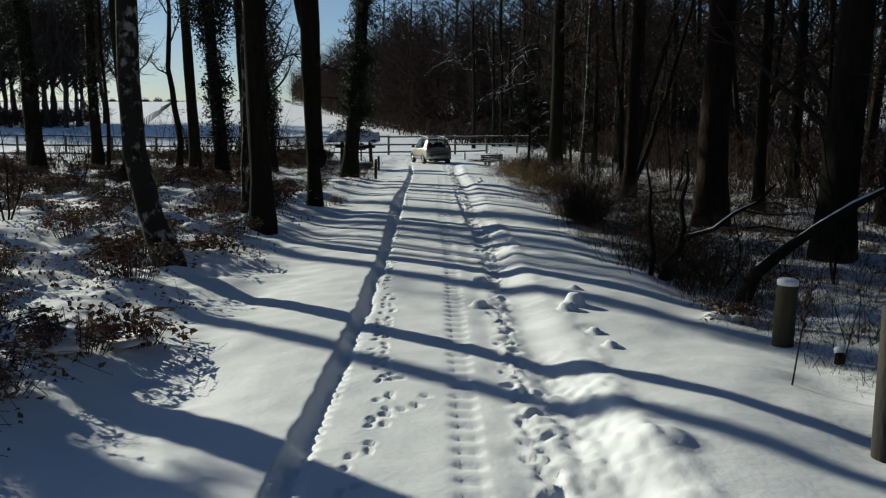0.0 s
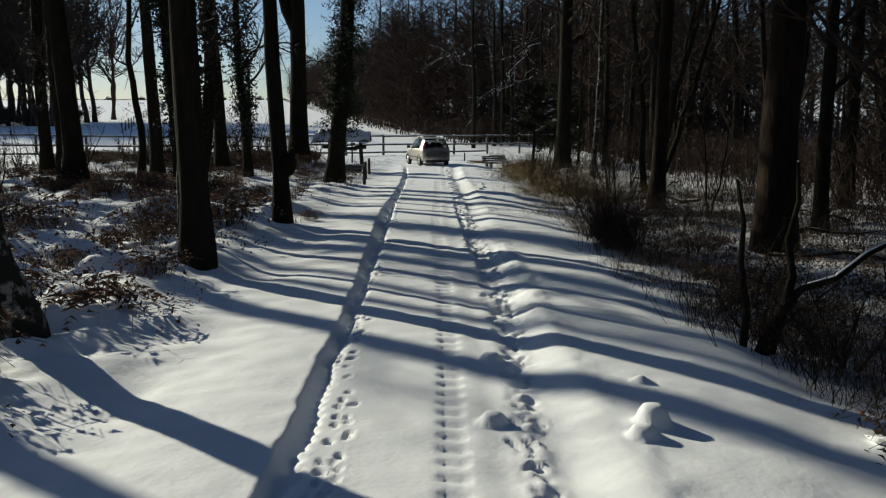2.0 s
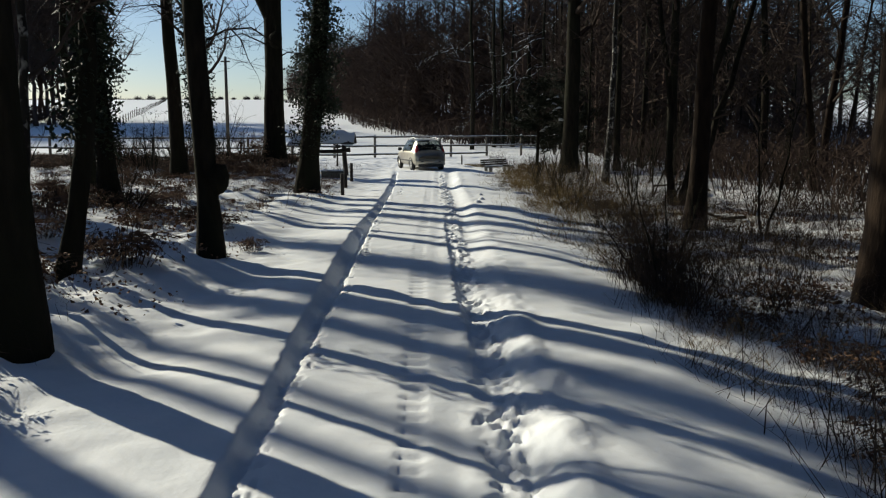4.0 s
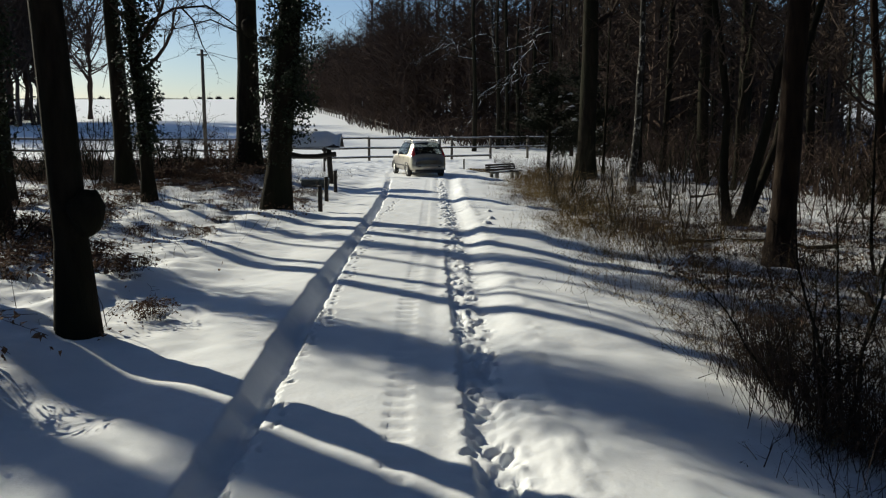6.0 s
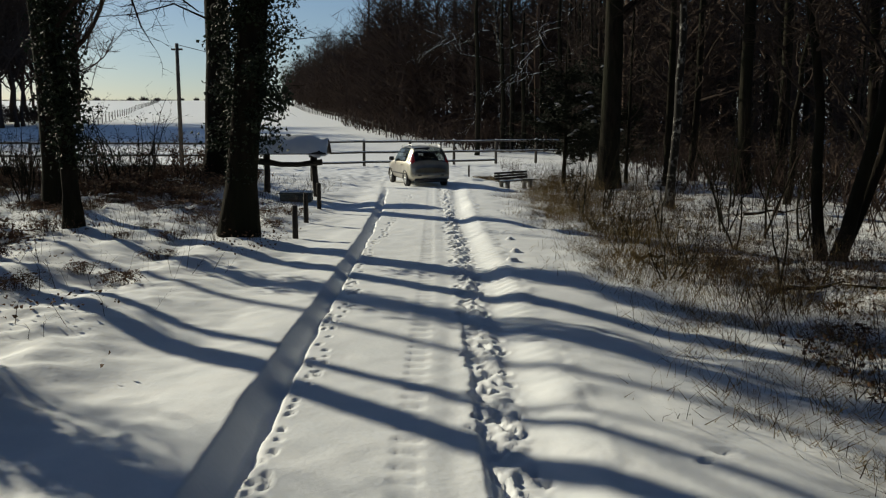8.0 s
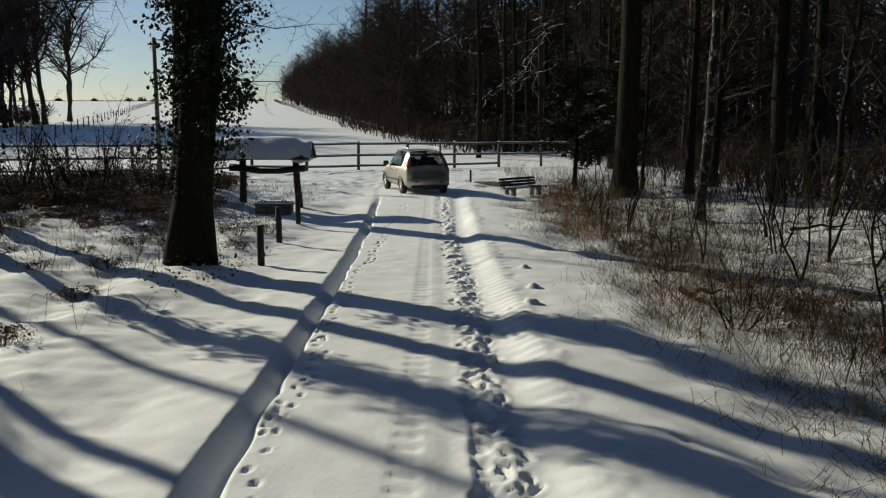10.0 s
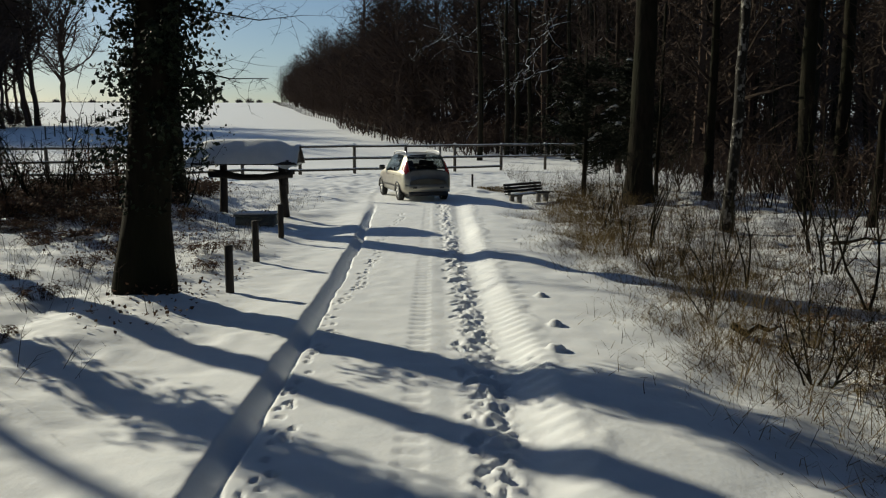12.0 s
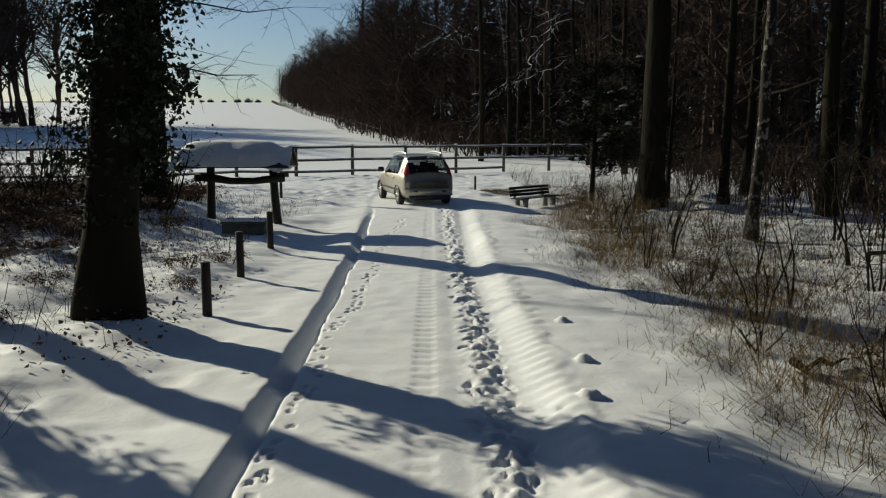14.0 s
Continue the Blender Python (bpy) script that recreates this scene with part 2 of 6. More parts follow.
def snow_height(x, y):
    z = base_height(x, y)
    near = 1 - step(54, 62, y)
    side = 1 - step(10, 14, np.abs(x))
    rx = rut_x(y) + 0.035 * value_noise(y * 1.7, y * 0 + 3) + (0.03 - 0.018 * step(20, 26, y)) * value_noise(y * 6, y * 0 + 9)
    d = x - rx
    rut = 1 - step(44, 51, y)
    # undisturbed bank beside the left rut, then the rut's floor
    deep = 0.55 + 0.45 * step(17, 25, y)
    wall = -0.02 - 0.125 * step(15, 25, y)
    fall = 0.25 * step(0, 1, (d - wall) / (0.20 * deep)) + 0.75 * np.clip((d - wall - 0.015) / (0.17 * deep), 0, 1)
    z = z + near * ((0.105 * deep * (0.35 + 0.65 * rut) * (1 - 0.6 * step(-1.0, -4.0, d)) + (0.075 - 0.045 * step(26, 31, y)) * deep * rut) * (1 - fall) - 0.075 * deep * (1 - step(0.11, 0.16, d + 0.065 * step(26, 31, y) + 0.04 * value_noise(y * 3.1, y * 0 + 21))) * rut)
    z = z - 0.028 * step(-0.1, 0.5, np.sin(y * 42 + 8 * d)) * step(0.09, 0.12, d) * (1 - step(0.15, 0.20, d)) * (1 - step(24, 27, y)) * rut * near
    # lug marks in the middle
    mx = x + np.interp(y, [10, 17, 25.6, 31, 37], [0.06, 0.05, 0.17, 0.10, 0.10])
    lug = (1 - step(0.075, 0.105, np.abs(mx))) * near * (1 - step(46, 52, y)) * np.clip(1.0 + 1.1 * value_noise(y * 0.35, y * 0 + 31), 0.4, 1)
    z = z - lug * (1 - 0.45 * step(14, 26, y)) * (0.008 + 0.022 * np.clip(np.sin(y * 28.5 + 7 * mx), -0.2, 1))
    z = z - 0.012 * np.exp(-((mx - 0.30) / 0.10) ** 2) * near
    # right wheel track: a ribbed slope rising to a soft edge
    tx = x - (0.06 * np.sin(y * 0.27) + 0.0015 * (y - 25))
    keep = near * (1 - step(49, 53, y))
    lift = np.clip(0.85 + 0.8 * value_noise(y * 0.45, y * 0 + 5) + 0.4 * step(15, 18, y) * value_noise(y * 1.7, y * 0 + 15), 0.4, 1.4)
    ramp = step(0.72, 1.04, tx) * (1 - 0.12 * step(1.04, 1.25, tx) - 0.88 * step(1.2, 3.4, tx))
    z = z + keep * 0.022 * value_noise(x * 8, y * 7) * np.exp(-((tx - 1.13) / 0.07) ** 2)
    lift = lift * (1 - 0.55 * step(18.5, 21, y) * (1 - step(29, 33, y)))
    z = z + keep * (0.10 * ramp * lift - 0.035 * np.exp(-((tx - 0.62) / 0.14) ** 2))
    rib = step(0.68, 0.80, tx) * (1 - step(0.98, 1.08, tx)) * np.clip(0.7 + 1.5 * value_noise(y * 0.3 + 7, y * 0 + 44), 0.1, 1)
    z = z + keep * rib * (0.0014 + 0.0055 * step(22, 28, y)) * np.sin(y * 28.5 - 9 * np.abs(tx - 0.82))
    # kicked-up crumbs along the footpath
    lane = np.exp(-((x - path_x(y)) / (0.09 + 0.07 * step(14, 18, y))) ** 2) * keep
    z = z + lane * (0.045 * value_noise(x * 21, y * 15) + 0.035 * value_noise(x * 11 + 30, y * 8))
    px = x - path_x(y) + 0.03 * value_noise(y * 2.3, y * 0 + 61)
    z = z - 0.035 * keep * step(17, 20, y) * (1 - step(27, 32, y)) * step(-0.19, -0.15, px) * (1 - step(-0.08, 0.12, px))
    # churned snow near the track's start
    churn = (1 - step(9.5, 11.5, y) + 0.5 * step(15, 16.5, y) * (1 - step(21, 25, y))) * np.exp(-((x - 0.72) / 0.35) ** 2)
    z = z + churn * (0.09 * value_noise(x * 3.1, y * 1.9) + 0.08 * np.abs(value_noise(x * 6, y * 4 + 20)) + 0.035 * value_noise(x * 13, y * 10 + 20) + 0.02 * value_noise(x * 24, y * 19))
    # soft drifts and lumps
    off = step(0.2, 1.2, np.abs(x - 0.0) - 1.3)
    z = z + near * side * off * (0.08 * value_noise(x * 0.9, y * 0.8) + (0.05 + 0.03 * step(1.2, 1.8, x)) * value_noise(x * 2.1 + 40, y * 1.9))
    wild = step(-2.4, -4.2, x) * (1 - 0.55 * step(24, 30, y)) + 0.6 * step(3.0, 5.0, x)
    z = z + near * side * wild * (0.18 * value_noise(x * 1.6 + 9, y * 1.5) + 0.17 * value_noise(x * 2.9, y * 2.7 + 70) + 0.07 * value_noise(x * 7.7, y * 7.3 + 30))
    z = z + (0.012 + 0.014 * step(-1.6, -2.2, x)) * value_noise(x * 5 + 11, y * 5) * near * side + 0.12 * (1 - side) * near * value_noise(x * 0.45, y * 0.45) + 0.03 * value_noise(x * 0.8 + 3, y * 0.6)
    # crossing farm track before the fence
    z = z + step(52, 55, y) * (1 - step(66, 69, y)) * (0.05 * value_noise(x * 0.7, y * 3.0) + 0.05 * value_noise(x * 2.2 + 5, y * 4.1) + 0.05 * value_noise(x * 4.5 + 5, y * 3.3))
    z = z + step(75, 110, y) * 0.5 * value_noise(x * 0.03, y * 0.03)
    return z


def dents(x, y, z):
    """Press the prints and raise the lumps, each on its own patch of the grid."""
    xs, ys = x[0], y[:, 0]
    for px, py, a, b, depth in PRINTS:
        reach = 3 * max(a, b)
        i0, i1 = np.searchsorted(xs, (px - reach, px + reach))
        j0, j1 = np.searchsorted(ys, (py - reach, py + reach))
        depth *= 1 - 0.45 * float(step(34, 44, py))
        turn = 0.95 * math.sin(py * 91.7 + px * 37.3)
        ux, uy = x[j0:j1, i0:i1] - px, y[j0:j1, i0:i1] - py
        q = ((ux * math.cos(turn) + uy * math.sin(turn)) / a) ** 2 + ((uy * math.cos(turn) - ux * math.sin(turn)) / b) ** 2
        q = q * (1 + 0.9 * value_noise(ux * 25 + px * 9, uy * 25 + py * 7))
        z[j0:j1, i0:i1] += -depth * np.exp(-q * q * np.abs(q)) + 0.10 * depth * np.exp(-((np.sqrt(q) - 1.5) / 0.4) ** 2)
    for px, py, a, h in LUMPS:
        i0, i1 = np.searchsorted(xs, (px - 3 * a, px + 3 * a))
        j0, j1 = np.searchsorted(ys, (py - 3 * a, py + 3 * a))
        q = ((x[j0:j1, i0:i1] - px) / a) ** 2 + ((y[j0:j1, i0:i1] - py) / a) ** 2
        z[j0:j1, i0:i1] += h * (0.4 if a > 0.15 else 1) * np.exp(-q ** (1.5 if a > 0.15 else 3))
    return z


def spaced(*stretches):
    out = [stretches[0][0]]
    for a, b, s in stretches:
        n = max(1, round((b - a) / s))
        out += [a + (b - a) * (k + 1) / n for k in range(n)]
    return np.array(out)


gx = spaced((-3000, -400, 650), (-400, -60, 34), (-60, -12, 1.2), (-12, -4.5, 0.18), (-4.5, -1.7, 0.08), (-1.7, -1.6, 0.033), (-1.6, -0.6, 0.02), (-0.6, 0.2, 0.032), (0.2, 1.3, 0.023), (1.3, 1.7, 0.035), (1.7, 4.5, 0.08), (4.5, 10, 0.22), (10, 60, 1.5), (60, 400, 34), (400, 3000, 650))
gy = spaced((-600, -40, 80), (-40, 2, 2), (2, 7, 0.25), (7, 42, 0.038), (42, 56, 0.1), (56, 72, 0.15), (72, 130, 1.5), (130, 520, 12), (520, 3500, 400))
GX, GY = np.meshgrid(gx, gy)
GZ = dents(GX, GY, snow_height(GX, GY))
nx, ny = len(gx), len(gy)
idx = np.arange(nx * ny).reshape(ny, nx)
quads = np.stack([idx[:-1, :-1], idx[:-1, 1:], idx[1:, 1:], idx[1:, :-1]], -1).reshape(-1, 4)
me = bpy.data.meshes.new("ground")
me.vertices.add(nx * ny)
me.vertices.foreach_set("co", np.stack([GX, GY, GZ], -1).ravel())
me.loops.add(len(quads) * 4)
me.loops.foreach_set("vertex_index", quads.ravel())
me.polygons.add(len(quads))
me.polygons.foreach_set("loop_start", np.arange(0, len(quads) * 4, 4))
me.polygons.foreach_set("use_smooth", np.ones(len(quads), bool))
me.update(calc_edges=True)
me.materials.append(SNOW)
tagged(new("ground", me), "snow-covered ground with wheel ruts, lug marks and footprints", "ground", kind="structure")


def ground_z(x, y):
    """The snow's height at a place, from the grid."""
    i = min(max(np.searchsorted(gx, x) - 1, 0), nx - 2)
    j = min(max(np.searchsorted(gy, y) - 1, 0), ny - 2)
    u, v = (x - gx[i]) / (gx[i + 1] - gx[i]), (y - gy[j]) / (gy[j + 1] - gy[j])
    return float((GZ[j, i] * (1 - u) + GZ[j, i + 1] * u) * (1 - v) + (GZ[j + 1, i] * (1 - u) + GZ[j + 1, i + 1] * u) * v)


# ---- trees ----
def stem(rng, start, way, length, r0, r1, n=5, bend=0.25, lift=0.15):
    """Points and radii of a bending limb."""
    pts, radii = [Vector(start)], [r0]
    d = Vector(way).normalized()
    for i in range(n):
        d = (d + Vector((rng.uniform(-bend, bend), rng.uniform(-bend, bend), rng.uniform(-bend, bend) + lift))).normalized()
        pts.append(pts[-1] + d * (length / n))
        radii.append(r0 + (r1 - r0) * (i + 1) / n)
    return pts, radii


def trunk_path(rng, height, r, lean=(0, 0), wiggle=0.05, top=0.42, bow=None):
    pts, radii = [], []
    n = 12
    wx = wy = 0.0
    for i in range(n + 1):
        f = i / n
        h = height * f ** 1.15
        wx += rng.uniform(-wiggle, wiggle)
        wy += rng.uniform(-wiggle, wiggle)
        pts.append(Vector((lean[0] * h + wx * min(1, i / 3), lean[1] * h + wy * min(1, i / 3), h)))
        radii.append(r * (1 - (1 - top) * f) * (1 + 0.45 * math.exp(-h / 0.25)))
    pts[0].z = -0.3
    pts.insert(1, Vector((lean[0] * 0.12, lean[1] * 0.12, 0.12)))
    radii.insert(1, r * 1.28)
    if bow:
        for p in pts:
            p.x += bow[1] * math.sin(math.pi / 2 * min(1, max(0, p.z) / bow[0]))
    return pts, radii


def along(pts, radii, f):
    k = f * (len(pts) - 1)
    i = min(int(k), len(pts) - 2)
    return pts[i].lerp(pts[i + 1], k - i), radii[i] + (radii[i + 1] - radii[i]) * (k - i)


def crown(rng, soup, pts, radii, first, limbs, reach, twigs=26, fine=0.010, lift=0.16):
    """Limbs, boughs and twigs from a trunk."""
    for b in range(limbs):
        f = first + (1 - first) * (b + rng.random()) / limbs
        p, r = along(pts, radii, min(f, 0.999))
        a = rng.uniform(0, 2 * math.pi)
        ln = reach * rng.uniform(0.6, 1.1) * (1.15 - 0.6 * f)
        lp, lr = stem(rng, p, (math.cos(a), math.sin(a), rng.uniform(0.2, 0.9)), ln, max(0.02, r * 0.45), 0.015, 6, 0.28, lift)
        soup.tube(lp, lr, 5, cap=False)
        for s in range(6):
            q, qr = along(lp, lr, rng.uniform(0.25, 0.98))
            w = Vector((rng.uniform(-1, 1), rng.uniform(-1, 1), rng.uniform(-0.2, 0.9)))
            bp, br = stem(rng, q, w + (lp[-1] - lp[0]).normalized() * 0.7, ln * rng.uniform(0.3, 0.55), max(0.010, qr * 0.6), 0.006, 4, 0.3, 0.08)
            soup.tube(bp, br, 3, cap=False)
            for t in range(twigs // 5):
                q, _ = along(bp, br, rng.uniform(0.15, 1))
                w = Vector((rng.uniform(-1, 1), rng.uniform(-1, 1), rng.uniform(-0.4, 1))).normalized() * rng.uniform(0.3, 0.9)
                soup.sliver(q, q + w, fine, rng)


def limb(tree, pts, r0, r1, seed, shoots=14):
    """A single bough through given places, with shoots and twigs."""
    rng = random.Random(seed)
    base = tree.matrix_basis.translation
    pts = [Vector(p) - base for p in pts]
    n = len(pts) - 1
    radii = [r0 + (r1 - r0) * i / n for i in range(n + 1)]
    s = Soup()
    s.tube(pts, radii, 6, cap=False)
    for _ in range(shoots):
        q, r = along(pts, radii, rng.uniform(0.2, 1))
        bp, br = stem(rng, q, (rng.uniform(-1, 1), rng.uniform(-0.6, 0.6), rng.uniform(-0.7, 0.8)), rng.uniform(0.4, 1.1), max(0.005, r * 0.5), 0.003, 5, 0.35, 0.0)
        s.tube(bp, br, 3, cap=False)
        for _ in range(6):
            t, _r = along(bp, br, rng.uniform(0.2, 1))
            s.sliver(t, t + Vector((rng.uniform(-1, 1), rng.uniform(-0.5, 0.5), rng.uniform(-0.5, 0.6))) * 0.35, 0.004, rng)
    part("bough", s, BARK, tree)


def roof_of_twigs(tree, seed, reach, low, high, limbs=30):
    """A broad upper crown for a tree beside the track, mostly unseen, added to block sky light."""
    rng = random.Random(seed)
    s = Soup()
    for _ in range(limbs):
        z = rng.uniform(low, high)
        a = rng.uniform(0, 2 * math.pi)
        lp, lr = stem(rng, (0, 0, z), (math.cos(a), math.sin(a), 0.35), reach * rng.uniform(0.5, 1.1), 0.07, 0.015, 7, 0.25, 0.08)
        s.tube(lp, lr, 5, cap=False)
        for _ in range(9):
            q, qr = along(lp, lr, rng.uniform(0.2, 0.98))
            bp, br = stem(rng, q, Vector((rng.uniform(-1, 1), rng.uniform(-1, 1), rng.uniform(-0.2, 0.8))), reach * rng.uniform(0.2, 0.42), max(0.012, qr * 0.5), 0.006, 4, 0.3, 0.05)
            s.tube(bp, br, 3, cap=False)
            for _ in range(16):
                t, _r = along(bp, br, rng.uniform(0.1, 1))
                s.sliver(t, t + Vector((rng.uniform(-1, 1), rng.uniform(-1, 1), rng.uniform(-0.4, 0.8))) * rng.uniform(0.5, 1.2), 0.022, rng)
    part("upper_crown", s, TWIG, tree, smooth=False)


def broad_tree(seed, x, y, r, height, label, lean=(0, 0), first=0.4, limbs=16, reach=4.0, bark=None, wiggle=0.05, ivy=0, ivy_top=9.0, group="woodland trees", name="tree", fork=None, burl=None, twigs=60, fine=0.010, bow=None):
    rng = random.Random(seed)
    ob = thing(name, x, y, ground_z(x, y), label, "tree", group)
    pts, radii = trunk_path(rng, height, r, lean, wiggle, bow=bow)
    s = Soup()
    s.tube(pts, radii, 12, rng=rng, rough=0.06)
    if burl:
        bm = bmesh.new()
        bmesh.ops.create_icosphere(bm, subdivisions=3, radius=1)
        c, rad = Vector(burl[:3]), burl[3]
        bm.verts.index_update()
        s.add([c + Vector((v.co.x, v.co.y, v.co.z * 1.25)) * rad * (1 + 0.25 * noise.noise(v.co * 1.7)) for v in bm.verts], [[v.index for v in f.verts] for f in bm.faces])
        bm.free()
    if fork:
        p, rr = along(pts, radii, fork[0])
        fp, fr = stem(rng, p, fork[1], height * 0.45, rr * 0.8, rr * 0.25, 7, 0.18, 0.25)
        s.tube(fp, fr, 9, cap=False)
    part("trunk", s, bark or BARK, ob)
    s = Soup()
    crown(rng, s, pts, radii, first, limbs, reach, twigs, fine)
    if fork:
        crown(rng, s, fp, fr, 0.3, 6, reach * 0.8, twigs)
    part("crown", s, TWIG, ob, smooth=False)
    if ivy:
        s = Soup()
        for _ in range(ivy):
            h = rng.uniform(1.0, ivy_top) if rng.random() < 0.25 else rng.uniform(2.2, ivy_top)
            f = next((k for k in range(len(pts) - 1) if pts[k + 1].z >= h), 0)
            u = (h - pts[f].z) / max(1e-6, pts[f + 1].z - pts[f].z)
            c = pts[f].lerp(pts[f + 1], u)
            a = rng.uniform(0, 2 * math.pi)
            if h > 1.8 and noise.noise(Vector((math.cos(a) * 1.1, math.sin(a) * 1.1 + seed, h * 0.8))) < -0.08:
                continue
            dense = 0.5 + 0.9 * abs(noise.noise(Vector((a, h * 0.9, seed))))
            rad = r * (1 - 0.3 * h / height) + rng.random() ** 2 * 0.42 * dense * min(1, max(0.05, (h - 1.2) / 1.6))
            s.leaf((c.x + math.cos(a) * rad, c.y + math.sin(a) * rad, h), rng.uniform(0.05, 0.09), rng, -0.1)
        for _ in range(ivy // 14):
            h = rng.uniform(1.9, ivy_top)
            f = next((k for k in range(len(pts) - 1) if pts[k + 1].z >= h), 0)
            c = pts[f].lerp(pts[f + 1], (h - pts[f].z) / max(1e-6, pts[f + 1].z - pts[f].z))
            a, ln = rng.uniform(0, 2 * math.pi), rng.uniform(0.25, 0.62) * min(1.0, 0.45 + r * 2)
            if noise.noise(Vector((math.cos(a) * 0.9 + 7, math.sin(a) * 0.9 + seed, h * 0.7))) < -0.02:
                continue
            tip = c + Vector((math.cos(a) * (r + ln), math.sin(a) * (r + ln), rng.uniform(-0.35, 0.1)))
            s.sliver(c, tip, 0.008, rng)
            for _ in range(40):
                q = c.lerp(tip, rng.random() ** 0.8)
                s.leaf(q + Vector((rng.gauss(0, 0.06), rng.gauss(0, 0.06), rng.gauss(-0.04, 0.07))), rng.uniform(0.05, 0.095), rng, -0.3)
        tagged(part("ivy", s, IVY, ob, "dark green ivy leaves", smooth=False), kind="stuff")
    return ob


# left side, along the track
def ivy_sleeve(tree, pts, radii, count, seed, reach=0.22):
    """Ivy leaves hanging round a limb, given in the tree's own space."""
    rng = random.Random(seed)
    s = Soup()
    for _ in range(count):
        p, r = along(pts, radii, rng.random())
        d = Vector((rng.gauss(0, 1), rng.gauss(0, 1), rng.gauss(0, 0.7))).normalized() * (r + reach * rng.random() ** 2)
        s.leaf(p + d, rng.uniform(0.06, 0.11), rng, -0.2)
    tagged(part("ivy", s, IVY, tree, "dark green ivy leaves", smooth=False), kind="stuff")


broad_tree(11, -3.72, 14.6, 0.165, 12, "bowed birch with flaky dark-and-pale bark beside the track", lean=(0.0, 0.02), bark=BIRCH_BARK, first=0.5, wiggle=0.03, reach=3, bow=(1.9, -0.46))
broad_tree(12, -3.32, 18.45, 0.195, 15, "straight dark oak trunk standing in snow beside the track", lean=(-0.012, 0), first=0.5, wiggle=0.025)
crooked = broad_tree(26, -4.3, 21.6, 0.115, 12, "crooked leaning stem sleeved in ivy above", lean=(-0.02, 0.0), first=0.5, limbs=8, reach=2.6, wiggle=0.02, bow=(3.2, 0.5))
ivy_sleeve(crooked, [Vector((0.15, 0, 1.6)), Vector((0.4, 0, 3.0)), Vector((0.36, 0, 4.2)), Vector((0.3, 0, 6.5))], [0.10, 0.11, 0.12, 0.12], 1500, 41, 0.26)
broad_tree(13, -3.17, 23.82, 0.162, 15, "dark trunk with a round burl low on its side", lean=(-0.025, 0.0), first=0.5, burl=(0.15, -0.02, 1.13, 0.17), wiggle=0.025)
broad_tree(14, -4.0, 20.0, 0.055, 7, "thin leaning birch sapling among brambles", lean=(0.04, 0.04), bark=BIRCH_BARK, first=0.4, limbs=6, reach=1.6, wiggle=0.06)
broad_tree(15, -3.6, 35.8, 0.30, 17, "thick trunk wrapped in ivy beside the track", lean=(0.08, 0.0), first=0.42, ivy=8500, ivy_top=9, reach=5.5, wiggle=0.025)
slender = broad_tree(16, -6.37, 35.25, 0.15, 11, "slender ivy-clad tree with crooked side limbs", lean=(-0.03, 0.02), first=0.36, ivy=1000, ivy_top=7, reach=3.0, wiggle=0.05)
ivy_sleeve(slender, [Vector((0, 0, 1.2)), Vector((-0.08, 0.05, 3.0)), Vector((-0.12, 0.1, 5.0)), Vector((-0.2, 0.16, 8.0))], [0.14, 0.18, 0.26, 0.3], 3900, 46, 0.32)
limb(slender, [(-6.55, 35.5, 3.5), (-6.5, 35.5, 3.95), (-6.25, 35.6, 4.4), (-5.75, 35.7, 4.68), (-5.05, 35.8, 4.75), (-4.6, 35.9, 4.45), (-4.2, 35.9, 4.15)], 0.05, 0.012, 5, 24)
limb(slender, [(-5.6, 35.7, 4.7), (-5.3, 35.6, 4.4), (-5.1, 35.5, 3.85), (-4.9, 35.5, 3.5)], 0.025, 0.006, 6, 14)
limb(slender, [(-6.6, 35.4, 4.4), (-6.9, 35.3, 5.0), (-7.5, 35.2, 5.3), (-8.3, 35.1, 5.2)], 0.035, 0.008, 7, 14)
broad_tree(17, -7.97, 38.2, 0.24, 15, "tall slim dark trunk rising from snow", lean=(-0.038, 0.0), first=0.5, wiggle=0.025)
sleeved = broad_tree(18, -6.75, 29.35, 0.21, 13, "dark trunk sleeved in ivy", lean=(-0.045, 0.0), first=0.5, ivy=3600, ivy_top=10, reach=3.6, twigs=60, wiggle=0.03)
ivy_sleeve(sleeved, [Vector((0, 0, 1.1)), Vector((-0.1, 0, 3)), Vector((-0.25, 0, 6.5))], [0.12, 0.2, 0.25], 2600, 43, 0.32)
ivy_sleeve(sleeved, [Vector((-0.2, -0.3, 4.7)), Vector((-0.24, -0.5, 5.8)), Vector((-0.3, -0.4, 7.2))], [0.4, 0.6, 0.4], 5200, 47, 0.6)
broad_tree(19, -8.85, 33.7, 0.215, 13, "thin dark tree trunk in snow", lean=(-0.02, 0.0), first=0.55, reach=3, wiggle=0.03)
oak = broad_tree(20, -6.33, 45.3, 0.43, 18, "massive old oak forking high above the fence", first=0.52, reach=6, limbs=13, fork=(0.41, (-0.55, 0.1, 0.8)), wiggle=0.04, burl=(0.25, -0.3, 4.9, 0.26))
limb(oak, [(-6.20, 45.3, 4.6), (-5.70, 45.2, 4.9), (-4.90, 45.1, 4.8), (-3.90, 44.9, 4.6), (-2.90, 44.8, 4.7)], 0.03, 0.006, 8, 26)
limb(oak, [(-6.20, 45.2, 3.4), (-5.50, 45.0, 3.5), (-4.60, 44.9, 3.3), (-3.70, 44.8, 3.3)], 0.03, 0.006, 9, 20)
limb(oak, [(-6.50, 45.3, 5.2), (-7.40, 45.1, 5.6), (-8.50, 45.0, 5.3), (-9.70, 44.9, 5.2)], 0.032, 0.006, 10, 24)
